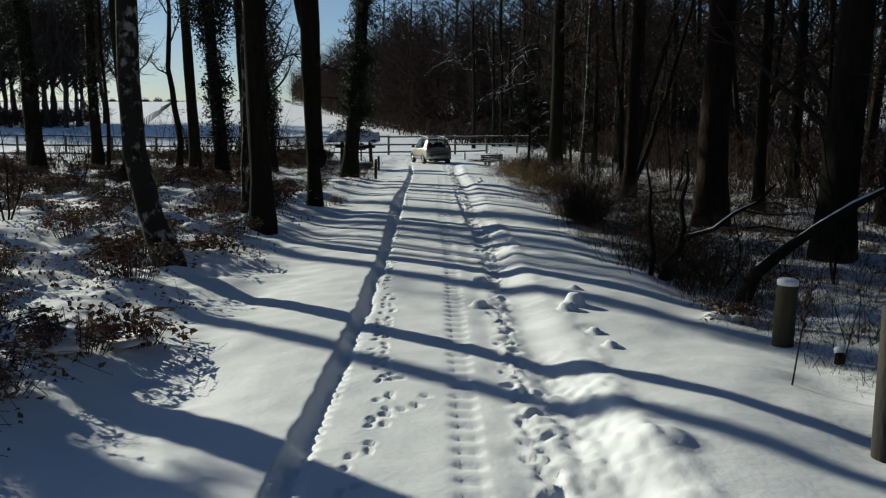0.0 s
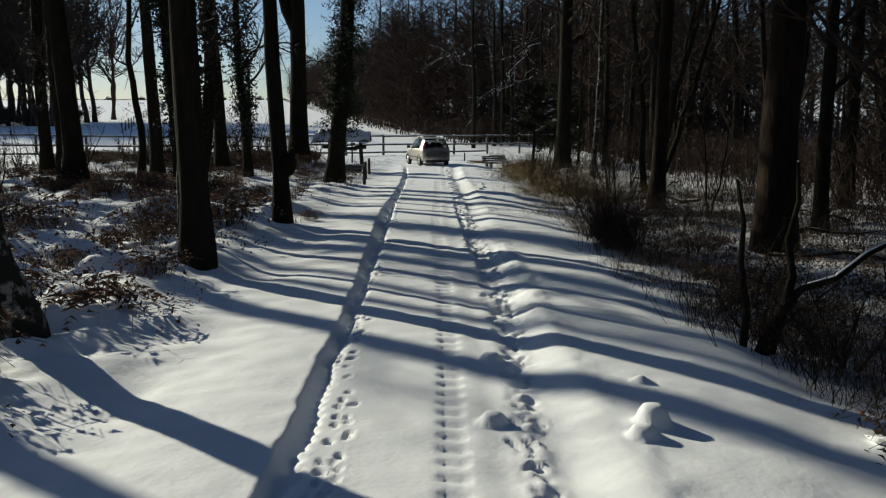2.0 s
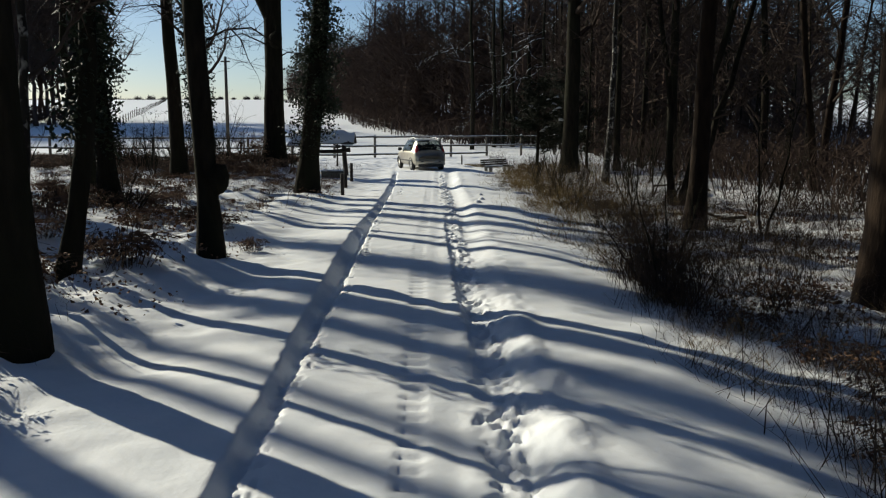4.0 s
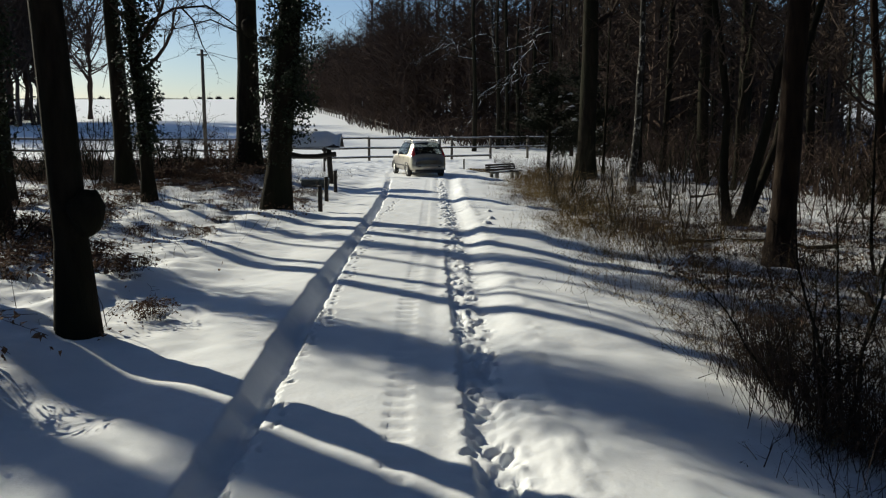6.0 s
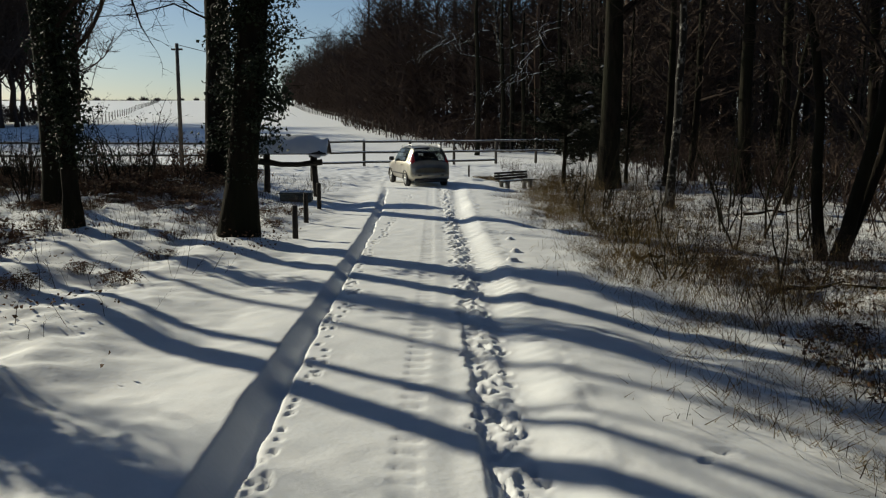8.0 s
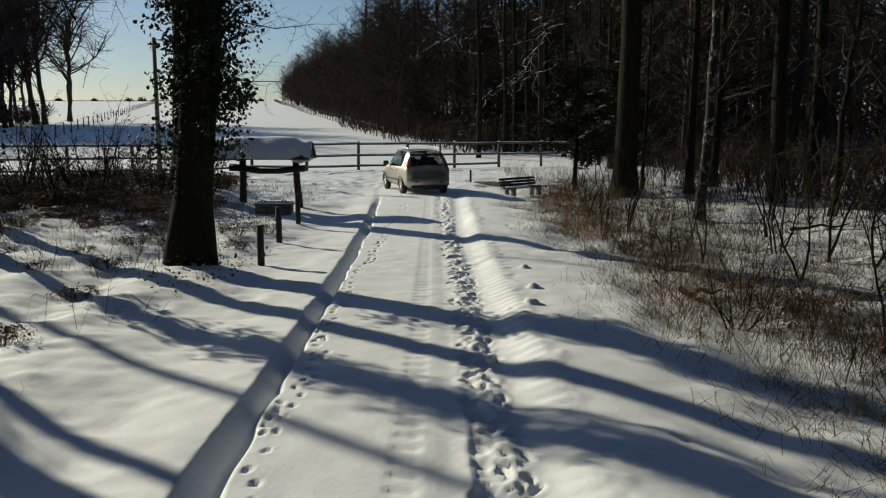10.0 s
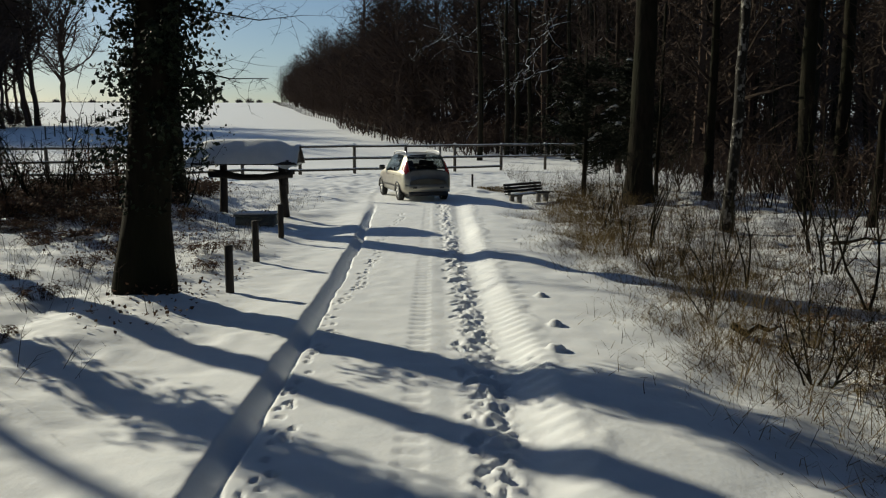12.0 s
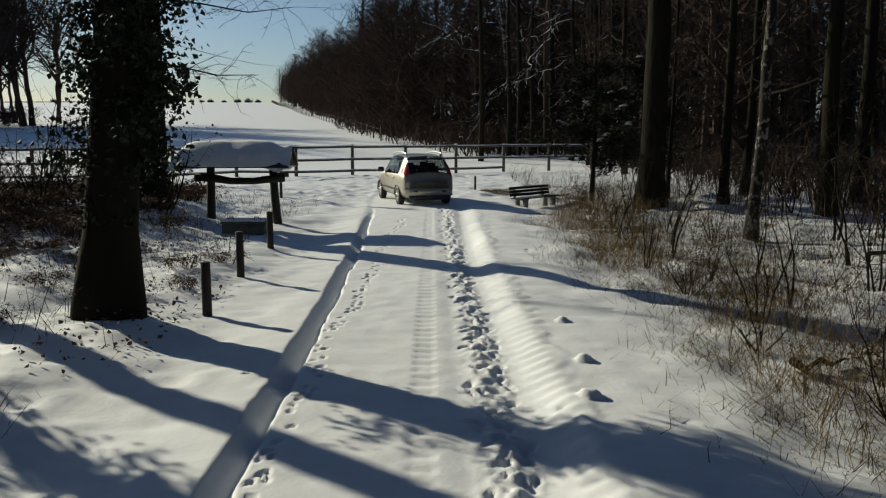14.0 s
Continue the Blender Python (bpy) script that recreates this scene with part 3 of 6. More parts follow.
broad_tree(21, -12.9, 30.4, 0.27, 16, "large dark trunk in the snowy wood", lean=(-0.03, 0), first=0.45, limbs=12, twigs=50, reach=4, ivy=3000, ivy_top=9)
leafy_top = broad_tree(22, -12.5, 34.2, 0.2, 15, "dark woodland trunk with a thick ivy head", lean=(-0.01, 0), first=0.5, limbs=9, twigs=60, reach=2.0, fine=0.012, ivy=1500, ivy_top=8.5)
ivy_sleeve(leafy_top, [Vector((-0.05, 0, 5.6)), Vector((-0.1, 0, 7.2)), Vector((-0.1, 0, 8.8))], [0.3, 0.4, 0.3], 4200, 44, 0.9)
broad_tree(23, -11.9, 33.6, 0.07, 9, "thin bare woodland sapling in snow", first=0.35, limbs=7, reach=2)
broad_tree(24, -9.12, 28.4, 0.26, 15, "dark trunk leaning slightly over the brambles", lean=(-0.045, 0), first=0.55, limbs=8, twigs=40)
broad_tree(25, -9.9, 35.3, 0.13, 8.5, "slim crooked bare tree with arching limbs", lean=(-0.05, 0.0), first=0.5, limbs=6, reach=2.0, twigs=20, fine=0.004, wiggle=0.14)
for seed, x, y, r in ((28, -14.5, 27.0, 0.22), (29, -16.5, 34.0, 0.25), (30, -15.4, 41.8, 0.12), (35, -22.0, 36.0, 0.22), (37, -5.4, 12.0, 0.23), (38, -10.6, 15.4, 0.30), (39, -12.4, 20.5, 0.21), (40, -17.5, 29.5, 0.2), (42, -19.5, 33.0, 0.2)):
    broad_tree(seed, x, y, r, 15 + seed % 4, "bare dark woodland tree in snow", first=0.62, reach=3.2, limbs=9 if y < 40 else 5, twigs=40, lean=((seed % 5 - 2) * 0.02, 0), ivy=3500 if seed == 38 else 0, ivy_top=6.5)

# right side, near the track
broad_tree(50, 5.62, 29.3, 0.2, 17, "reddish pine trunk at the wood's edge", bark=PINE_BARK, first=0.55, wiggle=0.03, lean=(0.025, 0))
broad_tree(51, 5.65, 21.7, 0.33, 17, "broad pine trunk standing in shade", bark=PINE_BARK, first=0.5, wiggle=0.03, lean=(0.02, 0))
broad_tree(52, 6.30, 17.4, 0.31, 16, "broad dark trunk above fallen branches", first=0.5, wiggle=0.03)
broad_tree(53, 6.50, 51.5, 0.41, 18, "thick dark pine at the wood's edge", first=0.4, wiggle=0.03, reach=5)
broad_tree(54, 6.75, 44.3, 0.13, 13, "pale-flecked birch at the edge of the wood", bark=BIRCH_BARK, first=0.45, lean=(0.03, 0.02), reach=3)
broad_tree(55, 10.7, 49.2, 0.24, 16, "dark trunk inside the wood", first=0.4)
broad_tree(56, 13.5, 53.0, 0.24, 16, "dark trunk inside the wood", first=0.4)
for k, (x, y, lx, ly, r) in enumerate(((6.62, 34.5, -0.04, 0.05, 0.10), (6.75, 34.2, 0.22, 0.0, 0.12), (6.95, 34.6, 0.33, 0.1, 0.10), (10.4, 44.9, 0.1, 0.0, 0.10))):
    broad_tree(60 + k, x, y, r, 9, "leaning stem of a multi-stemmed tree, snow on one side", lean=(lx, ly), first=0.35, limbs=7, reach=2.5, wiggle=0.10)


# broad crowns meeting above the track, mostly out of view, added to deepen the shade
near_trees = [o for o in scene.objects if o.name.startswith("tree") and o.parent is None and o.location.y < 60]
for k, tree in enumerate(near_trees):
    x = tree.location.x
    if 5 < x < 7:
        roof_of_twigs(tree, 500 + k, 7.0, 8.5, 13.5, 38)
    elif -4.2 < x < -3 and tree.location.y < 30:
        roof_of_twigs(tree, 500 + k, 4.2, 5.6, 11.0, 16)
    elif -9.5 < x < -3:
        roof_of_twigs(tree, 500 + k, 4.6, 8.3, 13.0, 26)
    elif -17 < x < -12 and 26 < tree.location.y < 36:
        roof_of_twigs(tree, 500 + k, 3.2, 9.5, 13.0, 9)


# woodland behind, from a few grown trees
def variant(seed, r, height, first, reach, bark, limbs=12):
    return broad_tree(seed, 0, 0, r, height, "bare dark tree in the thick of the wood", first=first, reach=reach, bark=bark, limbs=limbs, group="wood on the far side of the track", twigs=50, fine=0.023)


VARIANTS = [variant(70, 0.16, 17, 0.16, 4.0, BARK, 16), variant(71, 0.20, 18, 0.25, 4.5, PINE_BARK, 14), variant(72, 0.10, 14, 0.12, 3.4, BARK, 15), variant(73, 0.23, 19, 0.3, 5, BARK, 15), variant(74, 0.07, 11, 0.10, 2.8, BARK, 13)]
rng = random.Random(5)
spots = [(5.95, 30.9), (5.7, 21.8), (6.3, 17.4), (6.5, 51.5), (6.75, 44.3), (10.7, 49.2), (13.5, 53), (6.7, 34.2)]
picked = []
for _ in range(9000):
    x, y = rng.uniform(7.6, 30), rng.uniform(4, 100)
    if y > 55 and x < 9.5 or 56 < y < 66:
        continue
    if 26 < y < 50 and x < 10.8:
        continue
    gap = 4.8 if 26 < y < 46 and x > 8.5 else 2.4 if x < 10 else 3.7
    if all((x - a) ** 2 + (y - b) ** 2 > gap ** 2 for a, b in spots + picked):
        picked.append((x, y))
    if len(picked) >= 150:
        break
for y in (26, 31, 35, 39, 44, 48, 53, 58, 63, 68, 41, 56):
    for f in (0.50, 0.58):
        x = f * (y - 4.5) + rng.uniform(-0.6, 0.6)
        if x > 0.56 * (y - 12):
            picked.append((x, y))
for k, (x, y) in enumerate(picked):
    v = VARIANTS[rng.randrange(5)]
    m = pose(x, y, ground_z(x, y) - 0.05, rng.uniform(-5, 5), rng.uniform(-5, 5), rng.uniform(0, 360)) @ Matrix.Scale(rng.uniform(0.75, 1.25), 4)
    if k < 5:
        VARIANTS[k].matrix_basis = m
    else:
        copy_thing(v, m)


# far woods
def far_tree(s, rng, x, y, z, h, spread, count, w, low=0.12):
    r = h * 0.012
    s.tube([(x, y, z - 0.5), (x + rng.uniform(-0.3, 0.3), y, z + h * 0.5), (x + rng.uniform(-0.6, 0.6), y, z + h * 0.9)], [r * 1.2, r, r * 0.3], 4, cap=False)
    for _ in range(count):
        f = rng.uniform(low, 0.95)
        p = Vector((x + rng.uniform(-0.15, 0.15), y, z + h * f))
        a, ln = rng.uniform(0, 2 * math.pi), spread * rng.uniform(0.45, 1.0) * max(0.3, 1 - ((f - 0.45) / 0.6) ** 2)
        q = p + Vector((math.cos(a) * ln, math.sin(a) * ln, min(ln * rng.uniform(0.3, 1.0), h * (1.02 - f))))
        s.sliver(p, q, w, rng)
        for _ in range(5):
            b = p.lerp(q, rng.uniform(0.3, 1))
            s.sliver(b, b + Vector((rng.uniform(-1, 1), rng.uniform(-1, 1), rng.uniform(-0.3, 1))) * ln * 0.4, w * 0.6, rng)


def woods(name, seed, places, label, h=(10, 19.5), spread=5.2, count=80, w=0.055, low=0.06):
    rng = random.Random(seed)
    s = Soup()
    for x, y in places:
        far_tree(s, rng, x, y, float(base_height(np.float64(x), np.float64(y))), rng.uniform(*h), spread, count, w, low)
    ob = new(name, s.mesh(name, FAR_TWIG, False))
    return tagged(ob, label, "trees", kind="stuff")


rng = random.Random(8)


def edge_x(y):
    return np.interp(y, [70, 95, 113, 480, 560], [8, -4, -9.5, -84, -100])


spots = []
for _ in range(560):
    y = 95 + 400 * rng.random() ** 1.5
    spots.append((float(edge_x(y)) + 4.6 + 1.6 * math.sin(y * 0.21) + 0.9 * math.sin(y * 0.53) + rng.random() ** 2 * 60, y))
woods("hillside_wood", 21, spots, "dark leafless wood climbing beside the snowy field")
spots = [(8 + 67 * rng.random() ** 1.5, rng.uniform(66, 130)) for _ in range(130)]
spots = [(x, y) for x, y in spots if x < 0.44 * (y - 9)]
woods("deep_wood", 22, spots, "deep dark leafless wood", h=(11, 18), count=52, w=0.08, low=0.02)


def copse_tree(seed):
    """A round-crowned bare field tree with rising limbs."""
    rng = random.Random(seed)
    ob = thing("copse_tree", 0, 0, 0, "bare round-crowned tree in a copse across the field", "tree", "copse across the field")
    pts, radii = trunk_path(rng, 9.0, 0.18, (rng.uniform(-0.05, 0.05), 0), 0.12, 0.5)
    s = Soup()
    s.tube(pts, radii, 7)
    part("trunk", s, FAR_TWIG, ob)
    s = Soup()
    for _ in range(13):
        p, r = along(pts, radii, rng.uniform(0.45, 0.999))
        a = rng.uniform(0, 2 * math.pi)
        lp, lr = stem(rng, p, (math.cos(a), math.sin(a), rng.uniform(0.5, 1.8)), rng.uniform(3.0, 5.6), r * 0.6, 0.05, 5, 0.3, 0.12)
        s.tube(lp, lr, 4, cap=False)
        for _ in range(9):
            q, qr = along(lp, lr, rng.uniform(0.2, 1))
            bp, br = stem(rng, q, Vector((rng.uniform(-1, 1), rng.uniform(-1, 1), rng.uniform(-0.3, 1))), rng.uniform(1.2, 2.6), qr * 0.6, 0.02, 3, 0.35, 0.1)
            s.tube(bp, br, 3, cap=False)
            for _ in range(10):
                t, _r = along(bp, br, rng.uniform(0.1, 1))
                s.sliver(t, t + Vector((rng.uniform(-1, 1), rng.uniform(-1, 1), rng.uniform(-0.4, 1))) * rng.uniform(0.7, 1.7), 0.013, rng)
    part("crown", s, FAR_TWIG, ob, smooth=False)
    return ob


kinds = [copse_tree(170), copse_tree(171), copse_tree(172)]
for k in range(60):
    x, y = -66 + rng.uniform(-20, 13), 134 + rng.uniform(-9, 18)
    m = pose(x, y, ground_z(x, y) - 0.1, 0, 0, rng.uniform(0, 360)) @ Matrix.Scale(rng.uniform(1.05, 1.5), 4)
    if k < 3:
        kinds[k].matrix_basis = m
    else:
        copy_thing(kinds[k % 3], m)
under = random.Random(77)
woods("copse_underwood", 27, [(-66 + under.uniform(-20, 13), 134 + under.uniform(-9, 12)) for _ in range(120)], "low dark scrub under the copse", h=(1.2, 2.6), spread=1.8, count=46, w=0.04, low=0.0)
spots = [(rng.uniform(-95, -62), rng.uniform(48, 75)) for _ in range(30)] + [(rng.uniform(-75, -40), rng.uniform(0, 36)) for _ in range(40)]
woods("left_wood", 24, spots, "bare wood on the near side of the field", h=(11, 14.5), spread=4, count=40, w=0.045, low=0.1)


# unseen wood behind the camera, added to cut the sky light on the track
spots = [(rng.choice((-1, 1)) * rng.uniform(6, 60), rng.uniform(-45, 1)) for _ in range(190)] + [(rng.uniform(-40, 40), rng.uniform(-70, -46)) for _ in range(60)]
woods("wood_behind", 25, spots, "unseen bare wood added behind the camera to block sky light", h=(15, 21), spread=6.5, count=64, w=0.11, low=0.04)


# ---- paddock fence ----
FENCE_A, FENCE_D = Vector((-3.9, 67.35)), Vector((2.54, 1.14))
fence = thing("paddock_fence", FENCE_A.x, FENCE_A.y, 0, "weathered three-rail wooden paddock fence with snow on its rails", "fence")
rng = random.Random(31)


def fence_spot(k):
    p = FENCE_A + FENCE_D * k
    return p.x - FENCE_A.x, p.y - FENCE_A.y, ground_z(p.x, p.y)


for k in range(-14, 7):
    x, y, z = fence_spot(k)
    s = Soup()
    top = 1.42 + rng.uniform(-0.02, 0.02)
    s.tube([(x, y, z - 0.4), (x, y, z + 0.7), (x + rng.uniform(-0.01, 0.01), y, z + top)], [0.085, 0.08, 0.078], 10)
    part("post", s, WOOD, fence)
    s = Soup()
    s.tube([(x, y, z + top - 0.01), (x, y, z + top + 0.05), (x, y, z + top + 0.08)], [0.085, 0.075, 0.03], 8)
    part("snow_cap", s, SNOW_CAP, fence, "cap of snow")
for k in range(-14, 6):
    for h in (1.36, 0.76, 0.22):
        if h < 0.3 and k >= 3:
            continue
        a, b = fence_spot(k), fence_spot(k + 1)
        s = Soup()
        za, zb = a[2] + h + rng.uniform(-0.015, 0.015), b[2] + h + rng.uniform(-0.015, 0.015)
        s.tube([(a[0], a[1] - 0.08, za), ((a[0] + b[0]) / 2, (a[1] + b[1]) / 2 - 0.08, (za + zb) / 2 - 0.012), (b[0], b[1] - 0.08, zb)], [0.052, 0.048, 0.05], 8)
        part("rail", s, WOOD, fence)
        s = Soup()
        s.tube([(a[0], a[1] - 0.08, za + 0.045), ((a[0] + b[0]) / 2, (a[1] + b[1]) / 2 - 0.08, (za + zb) / 2 + 0.036), (b[0], b[1] - 0.08, zb + 0.045)], [0.03, 0.034, 0.03], 6)
        part("snow_strip", s, SNOW_CAP, fence, "strip of snow")


# ---- posts and stakes ----
def stake(x, y, h, r, mat, label, group="", cap=0.0, lean=(0, 0), name="wooden_post", sink=0.0):
    ob = thing(name, x, y, ground_z(x, y) - sink, label, "post", group)
    s = Soup()
    s.tube([(0, 0, -0.3), (0, 0, 0), (lean[0] * 0.5, lean[1] * 0.5, h * 0.5), (lean[0], lean[1], h - 0.012), (lean[0], lean[1], h)], [r, r * 1.02, r, r * 0.98, r * 0.88], 14)
    part("shaft", s, mat, ob)
    if cap:
        s = Soup()
        s.tube([(lean[0], lean[1], h - 0.015), (lean[0], lean[1], h + cap * 0.6), (lean[0], lean[1], h + cap * 0.95), (lean[0], lean[1], h + cap)], [r * 0.98, r * 1.0, r * 0.7, r * 0.25], 14)
        part("snow_cap", s, SNOW_CAP, ob, "cap of snow")
    return ob


stake(-2.62, 36.2, 0.63, 0.055, DARK_WOOD, "dark round wooden stake in the verge", "verge stakes")
stake(-2.78, 38.6, 0.66, 0.055, DARK_WOOD, "dark round wooden stake in the verge", "verge stakes")
stake(-2.85, 41.2, 0.64, 0.055, DARK_WOOD, "dark round wooden stake in the verge", "verge stakes")
stake(3.09, 11.65, 0.68, 0.10, MOSSY_WOOD, "mossy round marker post with a cap of snow", cap=0.05, lean=(0.02, 0), sink=0.07)
stake(2.52, 8.7, 0.96, 0.09, DARK_WOOD, "dark wooden post beside the track")
stake(1.55, 57.5, 0.5, 0.04, DARK_WOOD, "short thin stake beyond the bench")


# ---- parked car ----
PAINT = material("champagne_paint", (0.46, 0.43, 0.34), 0.36, 0.65, second=(0.42, 0.39, 0.315), scale=1.5, coat=0.25, third=(0.24, 0.21, 0.17), third_scale=0.9)


def clear_glass(name, tint, gloss):
    """A thin tinted pane: see-through with a share of mirror."""
    m = bpy.data.materials.new(name)
    m.use_nodes = True
    n, l = m.node_tree.nodes, m.node_tree.links
    n.remove(n["Principled BSDF"])
    clear, shine, mix = n.new("ShaderNodeBsdfTransparent"), n.new("ShaderNodeBsdfGlossy"), n.new("ShaderNodeMixShader")
    clear.inputs["Color"].default_value = (*tint, 1)
    shine.inputs["Roughness"].default_value = 0.03
    mix.inputs["Fac"].default_value = gloss
    l.new(clear.outputs[0], mix.inputs[1])
    l.new(shine.outputs[0], mix.inputs[2])
    l.new(mix.outputs[0], n["Material Output"].inputs["Surface"])
    return m


SIDE_GLASS = clear_glass("side_glass", (0.42, 0.48, 0.47), 0.28)
REAR_GLASS = clear_glass("rear_glass", (0.40, 0.42, 0.42), 0.04)
PLASTIC = material("dark_plastic", (0.02, 0.02, 0.022), 0.6)
RUBBER = material("rubber", (0.018, 0.018, 0.018), 0.85)
ALLOY = material("alloy", (0.45, 0.45, 0.44), 0.35, 0.9)
RED_LENS = material("red_lens", (0.35, 0.02, 0.015), 0.2, coat=0.6)
PLATE = material("plate", (0.62, 0.62, 0.58), 0.5)

# stations along the car: y, half width, sill z, belt z, roof z, roof half width
CAR = np.array([(0.00, 0.62, 0.38, 0.66, 0.74, 0.50), (0.05, 0.74, 0.30, 0.80, 0.92, 0.56), (0.14, 0.79, 0.27, 0.92, 1.14, 0.60), (0.28, 0.825, 0.26, 0.96, 1.38, 0.60), (0.45, 0.84, 0.26, 0.97, 1.50, 0.60),
                (0.9, 0.85, 0.25, 0.97, 1.545, 0.61), (1.6, 0.855, 0.25, 0.96, 1.56, 0.62), (2.2, 0.855, 0.25, 0.95, 1.53, 0.61), (2.6, 0.85, 0.25, 0.94, 1.44, 0.60), (3.1, 0.845, 0.25, 0.92, 1.12, 0.64), (3.35, 0.83, 0.25, 0.89, 0.98, 0.66),
                (3.8, 0.79, 0.26, 0.82, 0.90, 0.62), (4.1, 0.70, 0.28, 0.72, 0.78, 0.52), (4.25, 0.56, 0.33, 0.60, 0.64, 0.40), (4.30, 0.40, 0.40, 0.52, 0.54, 0.28)])


def car_point(y, v, out=0.0):
    """A place on the left half of the body: v runs from the sill's middle (0) over the belt (0.5) to the roof's middle (1)."""
    w, sill, belt, roof, rw = (np.interp(y, CAR[:, 0], CAR[:, k]) for k in range(1, 6))
    ring = [(0, sill), (w * 0.80, sill), (w * 0.97, sill + 0.10), (w, sill + (belt - sill) * 0.45), (w * 0.985, belt - 0.05), (w * 0.955, belt), (w * 0.955 + (rw - w * 0.955) * 0.55, belt + (roof - belt) * 0.55), (rw, roof - 0.045), (rw * 0.82, roof), (0, roof + 0.025)]
    vs = [0, 0.12, 0.2, 0.33, 0.46, 0.5, 0.62, 0.75, 0.82, 1]
    x, z = np.interp(v, vs, [p[0] for p in ring]), np.interp(v, vs, [p[1] for p in ring])
    if out:
        e = 0.01
        a, b = car_point(y + e, v), car_point(y, min(v + e, 1))
        t1, t2 = Vector(a) - Vector((x, y, z)), Vector(b) - Vector((x, y, z))
        n = t2.cross(t1)
        n = n.normalized() if n.length > 1e-9 else Vector((0, 0, 1))
        if n.x < -0.01 and x > 0.05:
            n = -n
        return (x + n.x * out, y + n.y * out, z + n.z * out)
    return (float(x), y, float(z))


def car_patch(s, y0, y1, v0, v1, side, out=0.006, ny=6, nv=5, slant=0.0):
    """A piece of the skin lying proud of the body. side -1: left, 1: right, 0: across both."""
    rows = []
    for i in range(ny + 1):
        row = []
        for j in range(nv + 1):
            v = v0 + (v1 - v0) * j / nv
            y = y0 + (y1 - y0) * i / ny + slant * (j / nv) * (1 if slant < 0 else 1)
            row.append(car_point(y, v, out))
        if side == 0:
            row = [(-x, y, z) for x, y, z in row] + [p for p in row[::-1][1:]]
        else:
            row = [(x * side, y, z) for x, y, z in row]
        rows.append(row)
    n = len(rows[0])
    s.add([Vector(p) for r in rows for p in r], [(i * n + j, i * n + j + 1, (i + 1) * n + j + 1, (i + 1) * n + j) for i in range(ny) for j in range(n - 1)])


